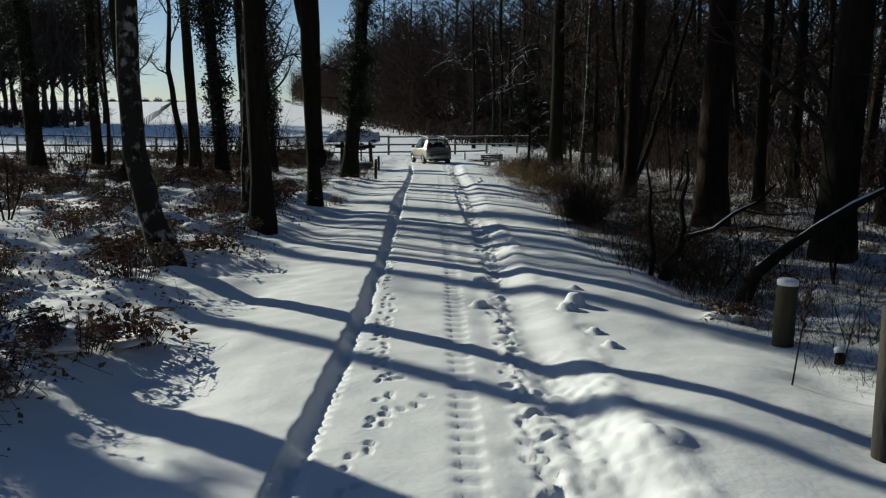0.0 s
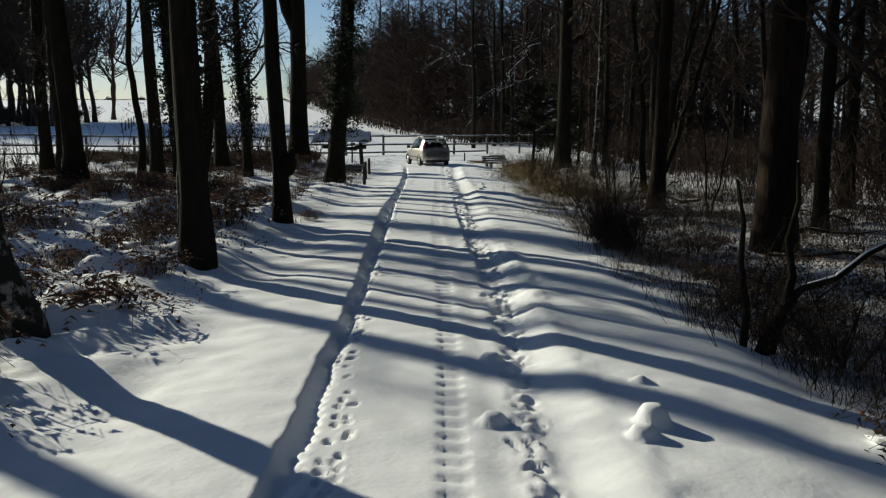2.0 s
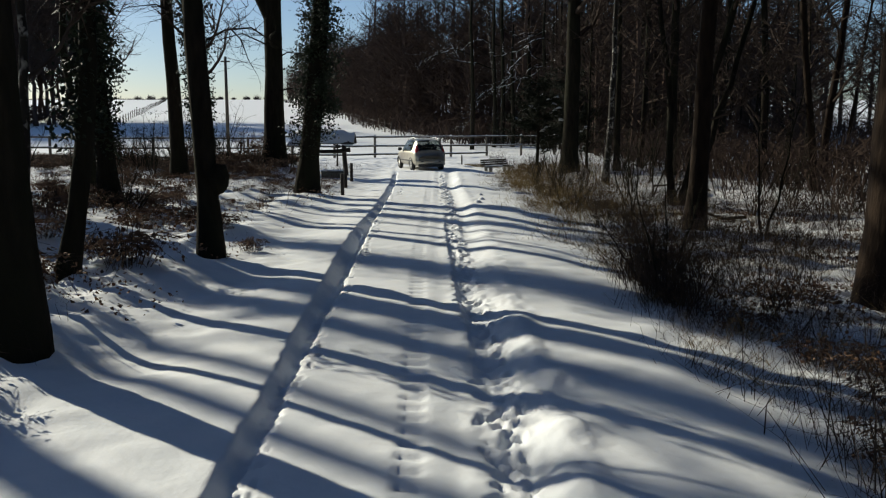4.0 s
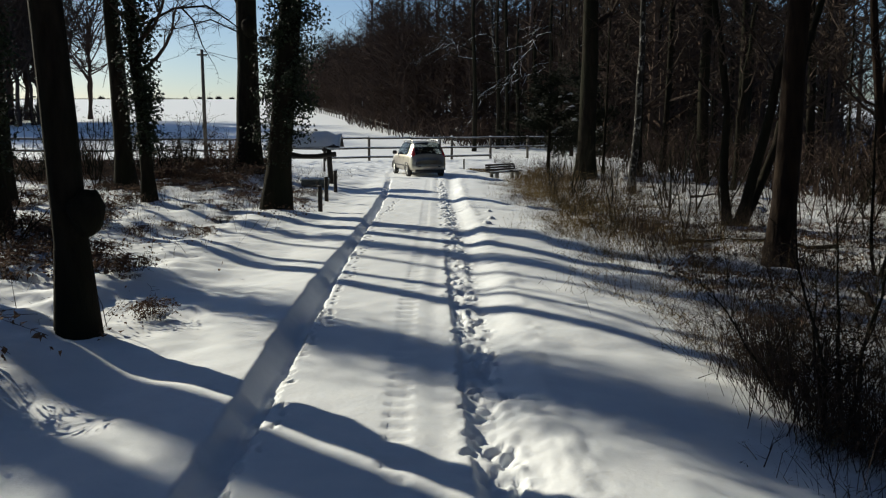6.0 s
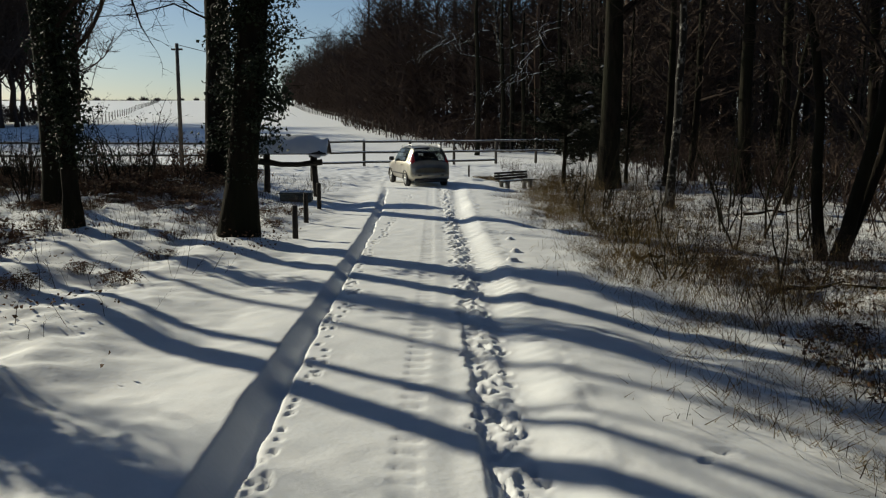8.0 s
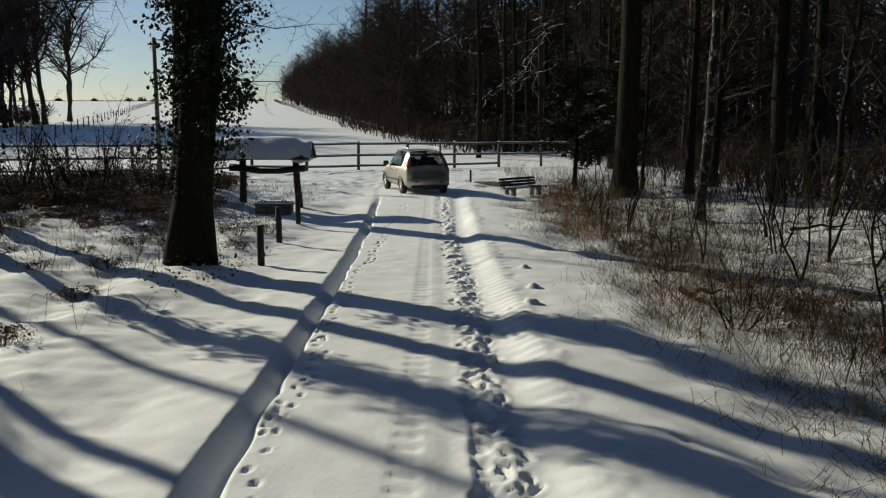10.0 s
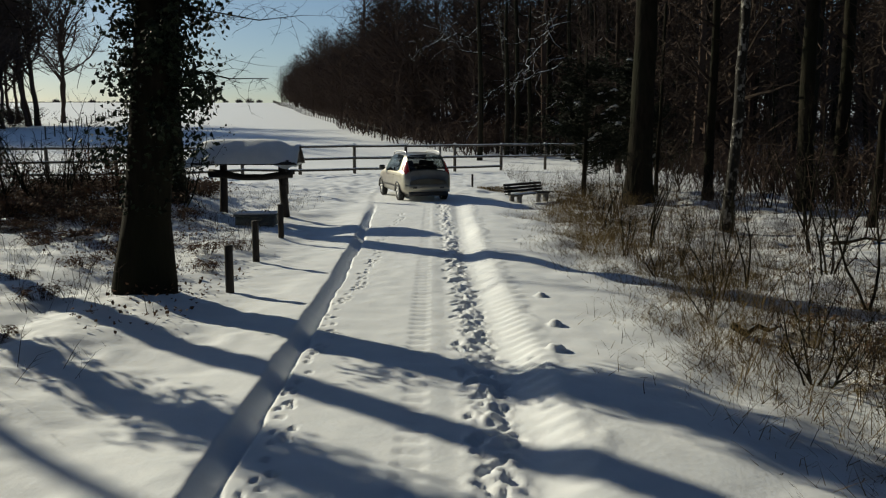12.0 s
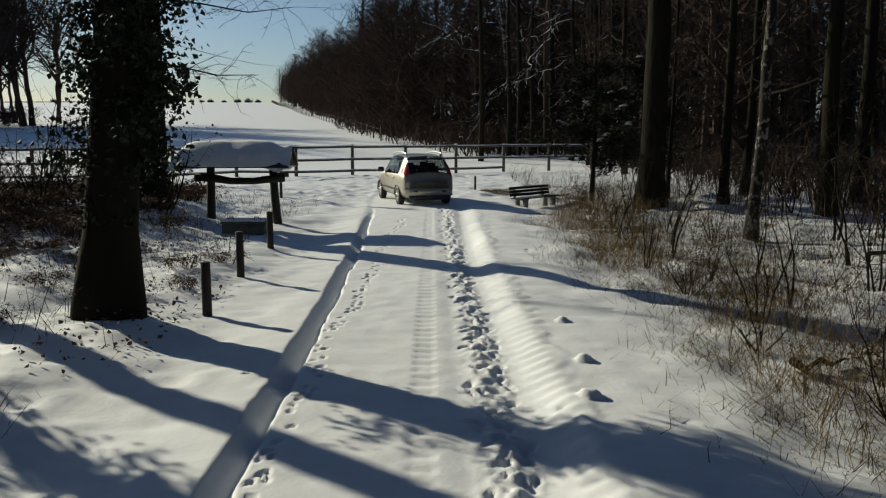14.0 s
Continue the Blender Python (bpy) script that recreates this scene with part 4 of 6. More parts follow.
def parked_car():
    ob = thing("parked_car", -0.11, 50.65, -0.03, "cream-silver compact people carrier parked on snow, seen from behind", "car", rz=15)
    ob.scale = (0.93, 0.97, 0.94)
    ys = spaced((0, 0.5, 0.05), (0.5, 3.0, 0.16), (3.0, 4.3, 0.08))
    vs = [0, 0.06, 0.12, 0.16, 0.2, 0.26, 0.33, 0.40, 0.46, 0.5, 0.56, 0.62, 0.68, 0.75, 0.785, 0.82, 0.9, 1]
    s = Soup()
    full = len(vs) * 2 - 1
    for y in ys:
        half = [car_point(float(y), v) for v in vs]
        s.v.extend([Vector((-a, b, c)) for a, b, c in half] + [Vector(p) for p in half[::-1][1:]])
    for i in range(len(ys) - 1):
        for j in range(full - 1):
            a = i * full + j
            y, v = (float(ys[i]), float(ys[i + 1])), sorted((vs[min(j, full - 1 - j)], vs[min(j + 1, full - 2 - j)]))
            if y[0] > 0.66 and y[1] < 2.78 and v[0] >= 0.49 and v[1] <= 0.76 or y[0] > 0.09 and y[1] < 0.46 and v[0] >= 0.74 or y[0] > 2.6 and y[1] < 3.14 and v[0] >= 0.67:
                continue  # window openings
            s.f.append((a, a + 1, a + full + 1, a + full))
        s.f.append((i * full, (i + 1) * full, (i + 1) * full + full - 1, i * full + full - 1))
    s.f.append(tuple(range(full)))
    s.f.append(tuple(range((len(ys) - 1) * full, len(ys) * full))[::-1])
    part("body", s, PAINT, ob)
    s = Soup()
    car_patch(s, 0.085, 0.47, 0.73, 1.0, 0, 0.008, 8, 8)
    part("rear_window", s, REAR_GLASS, ob, "dark tinted rear window")
    s = Soup()
    car_patch(s, 2.58, 3.16, 0.655, 1.0, 0, 0.004, 8, 8)
    part("windscreen", s, REAR_GLASS, ob)
    s = Soup()
    s.box((-0.70, 0.16, 0.82), (0.70, 0.75, 0.86), 0.01)
    part("parcel_shelf", s, PLASTIC, ob)
    s = Soup()
    s.box((-0.74, 2.75, 0.80), (0.74, 3.15, 0.90), 0.03)
    part("dashboard", s, PLASTIC, ob)
    for sx, sy in ((-0.36, 1.0), (0.36, 1.0), (-0.36, 1.95), (0.36, 1.95)):
        s = Soup()
        s.box((sx - 0.25, sy, 0.45), (sx + 0.25, sy + 0.14, 1.08), 0.05)
        s.box((sx - 0.13, sy + 0.01, 1.12), (sx + 0.13, sy + 0.10, 1.30), 0.04)
        s.tube([(sx, sy + 0.05, 1.06), (sx, sy + 0.05, 1.14)], [0.02, 0.02], 6)
        part("seat", s, PLASTIC, ob, "dark cloth seat with head restraint")
    for side in (-1, 1):
        for y0, y1, name in ((0.70, 1.14, "quarter_window"), (1.18, 1.95, "rear_door_window"), (2.0, 2.80, "front_door_window")):
            s = Soup()
            car_patch(s, y0, y1, 0.515, 0.745, side, 0.006)
            part(name, s, SIDE_GLASS, ob)
        s = Soup()
        car_patch(s, 0.10, 0.42, 0.52, 0.72, side, 0.016, 6, 6)
        part("tail_light", s, RED_LENS, ob, "tall red tail light")
        s = Soup()
        z = 1.575
        s.tube([(side * 0.57, 0.55, z - 0.06), (side * 0.57, 0.68, z + 0.03), (side * 0.58, 1.2, z + 0.06), (side * 0.58, 1.8, z + 0.05), (side * 0.57, 2.3, z - 0.01), (side * 0.56, 2.42, z - 0.07)], [0.02] * 6, 8)
        part("roof_rail", s, ALLOY, ob, "silver roof rail")
        s = Soup()
        s.box((side * 0.95 - 0.10, 2.62, 0.96), (side * 0.95 + 0.10, 2.72, 1.12), 0.03)
        s.box((side * 0.88 - 0.05, 2.64, 0.99), (side * 0.88 + 0.05, 2.70, 1.03), 0.01)
        part("wing_mirror", s, PLASTIC, ob, "black wing mirror")
        s = Soup()
        car_patch(s, 0.5, 3.0, 0.27, 0.305, side, 0.012, 10, 2)
        part("side_moulding", s, PLASTIC, ob)
        for y in (1.25, 2.12):
            s = Soup()
            s.box((side * 0.858 - 0.015, y, 0.83), (side * 0.858 + 0.015, y + 0.16, 0.86), 0.006)
            part("door_handle", s, PAINT, ob)
        for y in (0.78, 3.38):
            wheel = new("wheel")
            wheel.parent = ob
            wheel.location = (side * 0.745, y, 0.30)
            s = Soup()
            prof = [(-0.09, 0.20), (-0.095, 0.26), (-0.07, 0.295), (0, 0.30), (0.07, 0.295), (0.095, 0.26), (0.09, 0.20)]
            n = 28
            for a in range(n):
                c, si = math.cos(2 * math.pi * a / n), math.sin(2 * math.pi * a / n)
                s.v.extend([Vector((px, pr * c, pr * si)) for px, pr in prof])
            for a in range(n):
                for j in range(6):
                    s.f.append((a * 7 + j, a * 7 + j + 1, (a + 1) % n * 7 + j + 1, (a + 1) % n * 7 + j))
            part("tyre", s, RUBBER, wheel)
            s = Soup()
            s.tube([(side * 0.04, 0, 0), (side * 0.075, 0, 0)], [0.20, 0.195], 24)
            for a in range(5):
                m = Matrix.Rotation(2 * math.pi * a / 5, 4, "X")
                s.box((side * 0.085 - 0.012, -0.03, 0.03), (side * 0.085 + 0.012, 0.03, 0.185), 0.006, m)
            part("rim", s, ALLOY, wheel, "five-spoke alloy rim")
            s = Soup()
            for i in range(17):
                a0 = math.pi * (i / 16)
                for r in (0.315, 0.365):
                    for px in (0.80, 0.862):
                        s.v.append(Vector((side * px, y + r * math.cos(a0), 0.30 + r * math.sin(a0))))
            for i in range(16):
                b = i * 4
                s.f += [(b, b + 1, b + 5, b + 4), (b + 1, b + 3, b + 7, b + 5), (b + 2, b, b + 4, b + 6), (b + 3, b + 2, b + 6, b + 7)]
            part("wheel_arch", s, PLASTIC, ob)
    s = Soup()
    car_patch(s, 0.0, 0.06, 0.10, 0.36, 0, 0.02, 3, 6)
    s.box((-0.66, -0.06, 0.34), (0.66, 0.05, 0.58), 0.05)
    part("rear_bumper", s, PAINT, ob)
    for x in (-0.52, 0.38):
        s = Soup()
        s.box((x, -0.075, 0.455), (x + 0.14, -0.055, 0.50), 0.008)
        part("fog_light", s, PLASTIC, ob)
    s = Soup()
    s.box((-0.64, -0.05, 0.21), (0.64, 0.06, 0.36), 0.03)
    part("lower_bumper", s, PLASTIC, ob)
    s = Soup()
    s.box((-0.26, -0.012, 0.665), (0.26, 0.03, 0.775), 0.006, pose(0, 0.015, 0, -14))
    part("number_plate", s, PLATE, ob, "number plate with its characters as bars")
    s = Soup()
    for k in range(6):
        s.box((-0.21 + k * 0.075, -0.018, 0.69), (-0.165 + k * 0.075, -0.011, 0.75), 0, pose(0, 0.015, 0, -14))
    part("plate_bars", s, PLASTIC, ob)
    s = Soup()
    s.tube([(0.0, 0.12, 1.02), (-0.10, 0.19, 1.12), (-0.34, 0.215, 1.17)], [0.014, 0.012, 0.01], 6)
    part("rear_wiper", s, PLASTIC, ob)
    return ob


parked_car()


# ---- notice shelter ----
def shelter():
    x0, y0 = -4.27, 45.3
    z0 = ground_z(x0, y0)
    ob = thing("notice_shelter", x0, y0, 0, "rustic wooden two-post shelter with thick snow on its roof", "shelter")
    for x, lean in ((-0.66, 0.02), (0.74, -0.05)):
        s = Soup()
        zz = ground_z(x0 + x, y0)
        s.tube([(x - lean, 0, zz - 0.3), (x - lean, 0, zz), (x, 0, zz + 0.7), (x + lean * 0.5, 0, zz + 1.45)], [0.10, 0.10, 0.09, 0.085], 10)
        part("post", s, DARK_WOOD, ob)
    s = Soup()
    s.tube([(-0.98, -0.07, 1.13), (-0.6, -0.07, 1.10), (-0.2, -0.07, 1.03), (0.3, -0.07, 1.03), (0.7, -0.07, 1.08), (0.98, -0.07, 1.10)], [0.10, 0.09, 0.075, 0.075, 0.085, 0.09], 10)
    part("beam", s, DARK_WOOD, ob, "bowed round beam")
    for y, dy in ((0, -0.62), (0, 0.62)):
        s = Soup()
        a, b = Vector((0, 0, 1.78)), Vector((0, dy, 1.36))
        for k in range(6):
            f0, f1 = k / 6, (k + 1.12) / 6
            p, q = a.lerp(b, f0), a.lerp(b, f1)
            s.add([Vector((-1.25, p.y, p.z)), Vector((1.18, p.y, p.z)), Vector((1.18, q.y, q.z + 0.012)), Vector((-1.25, q.y, q.z + 0.012)), Vector((-1.25, p.y, p.z - 0.02)), Vector((1.18, p.y, p.z - 0.02)), Vector((1.18, q.y, q.z - 0.01)), Vector((-1.25, q.y, q.z - 0.01))],
                  [(0, 1, 2, 3), (7, 6, 5, 4), (0, 4, 5, 1), (1, 5, 6, 2), (2, 6, 7, 3), (3, 7, 4, 0)])
        part("roof_slope", s, DARK_WOOD, ob, smooth=False)
    for x in (-1.15, 1.08):
        s = Soup()
        s.add([Vector((x, -0.56, 1.36)), Vector((x, 0.56, 1.36)), Vector((x, 0, 1.75)), Vector((x + 0.03, -0.56, 1.36)), Vector((x + 0.03, 0.56, 1.36)), Vector((x + 0.03, 0, 1.75))], [(0, 2, 1), (3, 4, 5), (0, 1, 4, 3), (1, 2, 5, 4), (2, 0, 3, 5)])
        part("gable_board", s, DARK_WOOD, ob, smooth=False)
    s = Soup()
    rng = random.Random(4)
    nx_, ny_ = 22, 12
    for i in range(nx_ + 1):
        for j in range(ny_ + 1):
            u, v = -1 + 2 * i / nx_, -1 + 2 * j / ny_
            x = -0.03 + u * 1.20
            edge = (1 - abs(u) ** 8) * (1 - abs(v) ** 6)
            z = 1.80 - 0.42 * abs(v) ** 1.3 + edge * (0.13 + 0.03 * noise.noise(Vector((x * 2, v * 2, 3)))) - 0.10 * (step(0.55, 0.8, u) * (1 - step(0.8, 1.0, u)))
            x -= 0.20 * max(0.0, -u - 0.55) / 0.45 * abs(v) ** 1.5
            z -= 0.07 * max(0.0, -u - 0.5) * 2 * abs(v)
            s.v.append(Vector((x + 0.02 * rng.uniform(-1, 1) * (1 - edge), v * 0.63, z - 0.01)))
    for i in range(nx_):
        for j in range(ny_):
            a = i * (ny_ + 1) + j
            s.f.append((a, a + ny_ + 1, a + ny_ + 2, a + 1))
    rim_v = [Vector((p.x, p.y, p.z - 0.03)) for p in s.v]
    o = len(s.v)
    s.v += rim_v
    for i in range(nx_):
        for a, b in ((i * (ny_ + 1), (i + 1) * (ny_ + 1)), ((i + 1) * (ny_ + 1) + ny_, i * (ny_ + 1) + ny_)):
            s.f.append((a, a + o, b + o, b))
    for j in range(ny_):
        for a, b in ((j + 1, j), (nx_ * (ny_ + 1) + j, nx_ * (ny_ + 1) + j + 1)):
            s.f.append((a, a + o, b + o, b))
    part("roof_snow", s, SNOW_CAP, ob, "thick rounded blanket of snow")
    return ob


shelter()


# ---- bench ----
def bench():
    x0, y0 = 3.1, 51.9
    ob = thing("park_bench", x0, y0, ground_z(x0, y0) - 0.06, "dark slatted wooden bench on concrete legs, dusted with snow", "bench", rz=47)
    ob.scale = (1.13, 0.95, 0.80)
    for x in (-0.62, 0.62):
        s = Soup()
        s.box((x - 0.06, -0.22, -0.15), (x + 0.06, -0.08, 0.40), 0.015)
        s.box((x - 0.06, 0.10, -0.15), (x + 0.06, 0.22, 0.42), 0.015)
        s.box((x - 0.06, -0.24, 0.36), (x + 0.06, 0.24, 0.43), 0.015)
        s.box((x - 0.04, 0.17, 0.42), (x + 0.04, 0.24, 0.86), 0.01, pose(0, 0.0, 0, -8))
        part("leg", s, material("bench_concrete", (0.22, 0.21, 0.19), 0.9, second=(0.15, 0.14, 0.13), scale=12), ob, "grey concrete support")
    for k in range(4):
        s = Soup()
        s.box((-0.88, -0.25 + k * 0.125, 0.43), (0.88, -0.15 + k * 0.125, 0.465), 0.008)
        part("seat_slat", s, DARK_WOOD, ob)
    for k in range(3):
        s = Soup()
        s.box((-0.88, 0.14, 0.53 + k * 0.125), (0.88, 0.175, 0.63 + k * 0.125), 0.008, pose(0, 0.0, 0, -8))
        part("back_slat", s, DARK_WOOD, ob)
    s = Soup()
    s.box((-0.86, -0.24, 0.465), (0.1, 0.05, 0.49), 0.012)
    part("seat_snow", s, SNOW_CAP, ob, "thin layer of snow")
    return ob


bench()


# ---- low box by the shelter ----
def low_box():
    x0, y0 = -3.75, 43.3
    ob = thing("grit_box", x0, y0, ground_z(x0, y0) - 0.08, "low grey-green box with two wire handles and a dusting of snow", "box")
    GREY = material("painted_board", (0.07, 0.08, 0.07), 0.6, second=(0.11, 0.12, 0.10), scale=6)
    s = Soup()
    s.box((-0.42, -0.22, 0.10), (0.42, 0.22, 0.30), 0.02)
    part("body", s, GREY, ob)
    s = Soup()
    s.box((-0.45, -0.25, 0.30), (0.45, 0.25, 0.345), 0.015)
    part("lid", s, GREY, ob)
    for x in (-0.25, 0.25):
        s = Soup()
        s.tube([(x - 0.08, -0.1, 0.34), (x - 0.03, -0.1, 0.43), (x + 0.03, -0.1, 0.43), (x + 0.08, -0.1, 0.34)], [0.012] * 4, 6)
        part("handle", s, PLASTIC, ob, "bent wire handle")
        s = Soup()
        s.box((x - 0.05, -0.15, -0.1), (x + 0.05, 0.15, 0.11), 0.01)
        part("foot", s, DARK_WOOD, ob)
    s = Soup()
    s.box((-0.43, -0.23, 0.345), (0.43, 0.23, 0.385), 0.014)
    part("snow_layer", s, SNOW_CAP, ob, "layer of snow")


low_box()


# ---- undergrowth ----
def blade(s, rng, p, h, w, droop=0.25):
    """A thin dry stem of two pieces with a few side shoots."""
    a = rng.uniform(0, 2 * math.pi)
    lean = rng.uniform(0.1, 1.1)
    q = Vector(p) + Vector((math.cos(a) * lean * h * 0.5, math.sin(a) * lean * h * 0.5, h * 0.6))
    r = q + Vector((math.cos(a) * lean * h * 0.6 + rng.uniform(-0.1, 0.1), math.sin(a) * lean * h * 0.6, h * (0.4 - droop * lean)))
    side = Vector((math.cos(rng.uniform(0, 6.28)), math.sin(rng.uniform(0, 6.28)), 0)) * w
    o = len(s.v)
    s.v.extend([Vector(p) + side, Vector(p) - side, q + side * 0.7, q - side * 0.7, r])
    s.f.extend([(o, o + 1, o + 3, o + 2), (o + 2, o + 3, o + 4)])
    for _ in range(rng.randrange(2, 5)):
        b = q.lerp(r, rng.random()) if rng.random() < 0.6 else Vector(p).lerp(q, rng.uniform(0.4, 1))
        s.sliver(b, b + Vector((rng.uniform(-1, 1), rng.uniform(-1, 1), rng.uniform(-0.1, 0.9))) * h * 0.35, w * 0.6, rng)


rng = random.Random(41)
grass, brush, mat = Soup(), Soup(), Soup()
for _ in range(15500):
    y = rng.uniform(8, 60)
    off = rng.random() ** 1.6 * 4.6
    x = 2.75 + 0.25 * math.sin(y * 0.9) + 0.2 * math.sin(y * 2.3) + off + max(0, (y - 45) * 0.17) - max(0, 0.15 * (y < 24)) + 0.7 * max(0.0, min(1.0, (14.5 - y) / 1.5))
    x -= (0.9 if y > 26 else 0.4) * rng.random() ** 3.5
    clump = noise.noise(Vector((x * 0.9, y * 0.9, 2)))
    if clump < -0.12 and off > 0.3:
        continue
    h = rng.uniform(0.08, 0.30) if off < 0.5 else rng.uniform(0.12, 0.55) * (1.5 if rng.random() < 0.15 else 1)
    golden = 26 < y
    blade(grass if rng.random() < (0.7 if golden else 0.25) else brush, rng, (x, y, ground_z(x, y) - 0.03), h, rng.uniform(0.0018, 0.0036))
for _ in range(5200):
    y = rng.uniform(30, 52)
    x = 2.95 + 0.25 * math.sin(y * 0.9) + rng.random() ** 1.2 * 2.1 + max(0, (y - 45) * 0.17)
    if noise.noise(Vector((x * 1.1, y * 1.1, 23))) > -0.2:
        blade(grass, rng, (x, y, ground_z(x, y) - 0.03), rng.uniform(0.15, 0.62), rng.uniform(0.002, 0.004))
for _ in range(2000):
    x, y = 3.5 + rng.random() * 4.5, rng.uniform(27, 47)
    if noise.noise(Vector((x * 0.7, y * 0.7, 29))) > -0.15:
        blade(brush, rng, (x, y, ground_z(x, y) - 0.03), rng.uniform(0.25, 0.95), rng.uniform(0.0025, 0.0045))
tagged(new("dry_verge_growth", grass.mesh("dry_verge_growth", STRAW, False)), "golden-brown dry grass and bramble stems poking through snow", "undergrowth", kind="stuff")
for k in range(21000):
    y, x = (rng.uniform(9, 66), 3.5 + rng.random() ** 1.3 * 13) if k % 5 < 3 else (rng.uniform(16, 34), 3.7 + rng.random() * 7)
    if noise.noise(Vector((x * 0.5, y * 0.5, 4))) > -0.1:
        blade(brush, rng, (x, y, ground_z(x, y) - 0.03), rng.uniform(0.15, 0.9), rng.uniform(0.0025, 0.005))
for _ in range(2600):
    if rng.random() < 0.6:
        x, y, h = rng.gauss(2.95, 0.22), rng.gauss(22.0, 0.75), rng.uniform(0.3, 1.15)
    else:
        x, y, h = 2.75 + rng.random() * 1.6, rng.uniform(13.4, 17), rng.uniform(0.2, 0.8)
    if noise.noise(Vector((x * 0.9, y * 0.6, 14))) > -0.2:
        blade(brush, rng, (x, y, ground_z(x, y) - 0.03), h, rng.uniform(0.002, 0.004))
for _ in range(3600):
    x, y = -3.4 - rng.random() ** 1.2 * 9, rng.uniform(34.5, 49)
    if noise.noise(Vector((x * 0.8, y * 0.8, 17))) > -0.1:
        blade(brush, rng, (x, y, ground_z(x, y) - 0.03), rng.uniform(0.12, 0.5), rng.uniform(0.0025, 0.0045))
for _ in range(5200):
    y = rng.uniform(7, 52)
    x = -2.9 - rng.random() ** 0.8 * 11
    if noise.noise(Vector((x * 0.55, y * 0.55, 8))) < 0.05:
        continue
    blade(brush, rng, (x, y, ground_z(x, y) - 0.03), rng.uniform(0.12, 0.6), rng.uniform(0.0025, 0.0045))
for _ in range(420):
    x, y = (rng.gauss(3.15, 0.2), rng.gauss(14.3, 0.4)) if rng.random() < 0.55 else (rng.gauss(2.6, 0.2), rng.gauss(15.9, 0.8))
    blade(brush, rng, (x, y, ground_z(x, y) - 0.03), rng.uniform(0.35, 1.0), rng.uniform(0.0025, 0.0045), 0.1)
tagged(new("bare_brush", brush.mesh("bare_brush", TWIG, False)), "thin bare brown stems standing in the snow", "undergrowth", kind="stuff")

for _ in range(46000):
    y = rng.uniform(22, 60) if rng.random() < 0.75 else rng.uniform(8, 22)
    x = 2.7 + 0.25 * math.sin(y * 0.9) + 0.2 * math.sin(y * 2.3) + rng.random() ** 1.3 * 4.5 + max(0, (y - 45) * 0.17) + 0.8 * max(0.0, min(1.0, (14.5 - y) / 1.5))
    x -= (1.0 if y > 26 else 0.4) * rng.random() ** 4
    if noise.noise(Vector((x * 1.3, y * 1.3, 6))) + 0.25 * rng.random() < 0.06:
        continue
    p = Vector((x, y, ground_z(x, y) - 0.01))
    a, h = rng.uniform(0, 6.28), rng.uniform(0.04, 0.2)
    mat.sliver(p, p + Vector((math.cos(a) * h * 1.4, math.sin(a) * h * 1.4, h)), rng.uniform(0.0016, 0.004), rng)
for _ in range(1500):
    a, r = rng.uniform(0, 6.28), rng.random() ** 0.5
    p = Vector((2.6 + math.cos(a) * r * 0.95, 56.6 + math.sin(a) * r * 1.0, 0))
    p.z = ground_z(p.x, p.y) - 0.01
    mat.sliver(p, p + Vector((rng.uniform(-0.12, 0.12), rng.uniform(-0.12, 0.12), rng.uniform(0.03, 0.12))), 0.008, rng)
tagged(new("low_dry_grass", mat.mesh("low_dry_grass", STRAW, False)), "flattened brown grass showing through thin snow", "grass", kind="stuff")

under = Soup()
for _ in range(5200):
    y = rng.uniform(84, 135)
    x = float(edge_x(y)) + 1 + rng.random() * 55
    p = Vector((x, y, float(base_height(np.float64(x), np.float64(y))) - 0.1))
    blade(under, rng, p, rng.uniform(0.8, 3.2), 0.05)
for _ in range(9500):
    x, y = 12 + 36 * rng.random() ** 1.4, rng.uniform(8, 84)
    blade(under, rng, (x, y, ground_z(x, y) - 0.1), rng.uniform(0.6, 2.2), 0.03)
for _ in range(5000):
    y = 86 + 190 * rng.random() ** 1.4
    x = float(edge_x(y)) + 3.5 + rng.random() * 9
    p = Vector((x, y, float(base_height(np.float64(x), np.float64(y))) - 0.1))
    blade(under, rng, p, rng.uniform(0.6, 2.4), 0.05)
for _ in range(1300):
    x, y = rng.uniform(8.3, 13), rng.uniform(14, 66)
    blade(under, rng, (x, y, ground_z(x, y) - 0.1), rng.uniform(0.6, 2.8), 0.012)
tagged(new("wood_understory", under.mesh("wood_understory", FAR_TWIG, False)), "dense dark scrub under the bare trees", "undergrowth", kind="stuff")

litter = Soup()
for _ in range(24000):
    y = rng.uniform(7, 44)
    x = -2.7 - rng.random() * 11
    if noise.noise(Vector((x * 0.5 + 5, y * 0.5, 3))) < (0.02 if x < -3.6 and y < 22 else 0.08 if x < -3.5 and y > 34 else 0.2):
        continue
    litter.leaf((x, y, ground_z(x, y) + rng.uniform(0.0, 0.16)), rng.uniform(0.025, 0.07), rng, 0.5)
for k in range(21000):
    y, x = (rng.uniform(9, 62), 3.3 + rng.random() * 12) if k % 3 == 0 else (rng.uniform(15, 36), 3.6 + rng.random() ** 1.2 * 8)
    if noise.noise(Vector((x * 0.6 + 5, y * 0.6, 9))) > -0.12 + 0.25 * (x < 4.4):
        litter.leaf((x, y, ground_z(x, y) + rng.uniform(0.0, 0.10)), rng.uniform(0.03, 0.085), rng, 0.4)
tagged(new("fallen_leaves", litter.mesh("fallen_leaves", DEAD_LEAF, False)), "brown dead leaves and bracken caught in the snow", "leaves", kind="stuff")


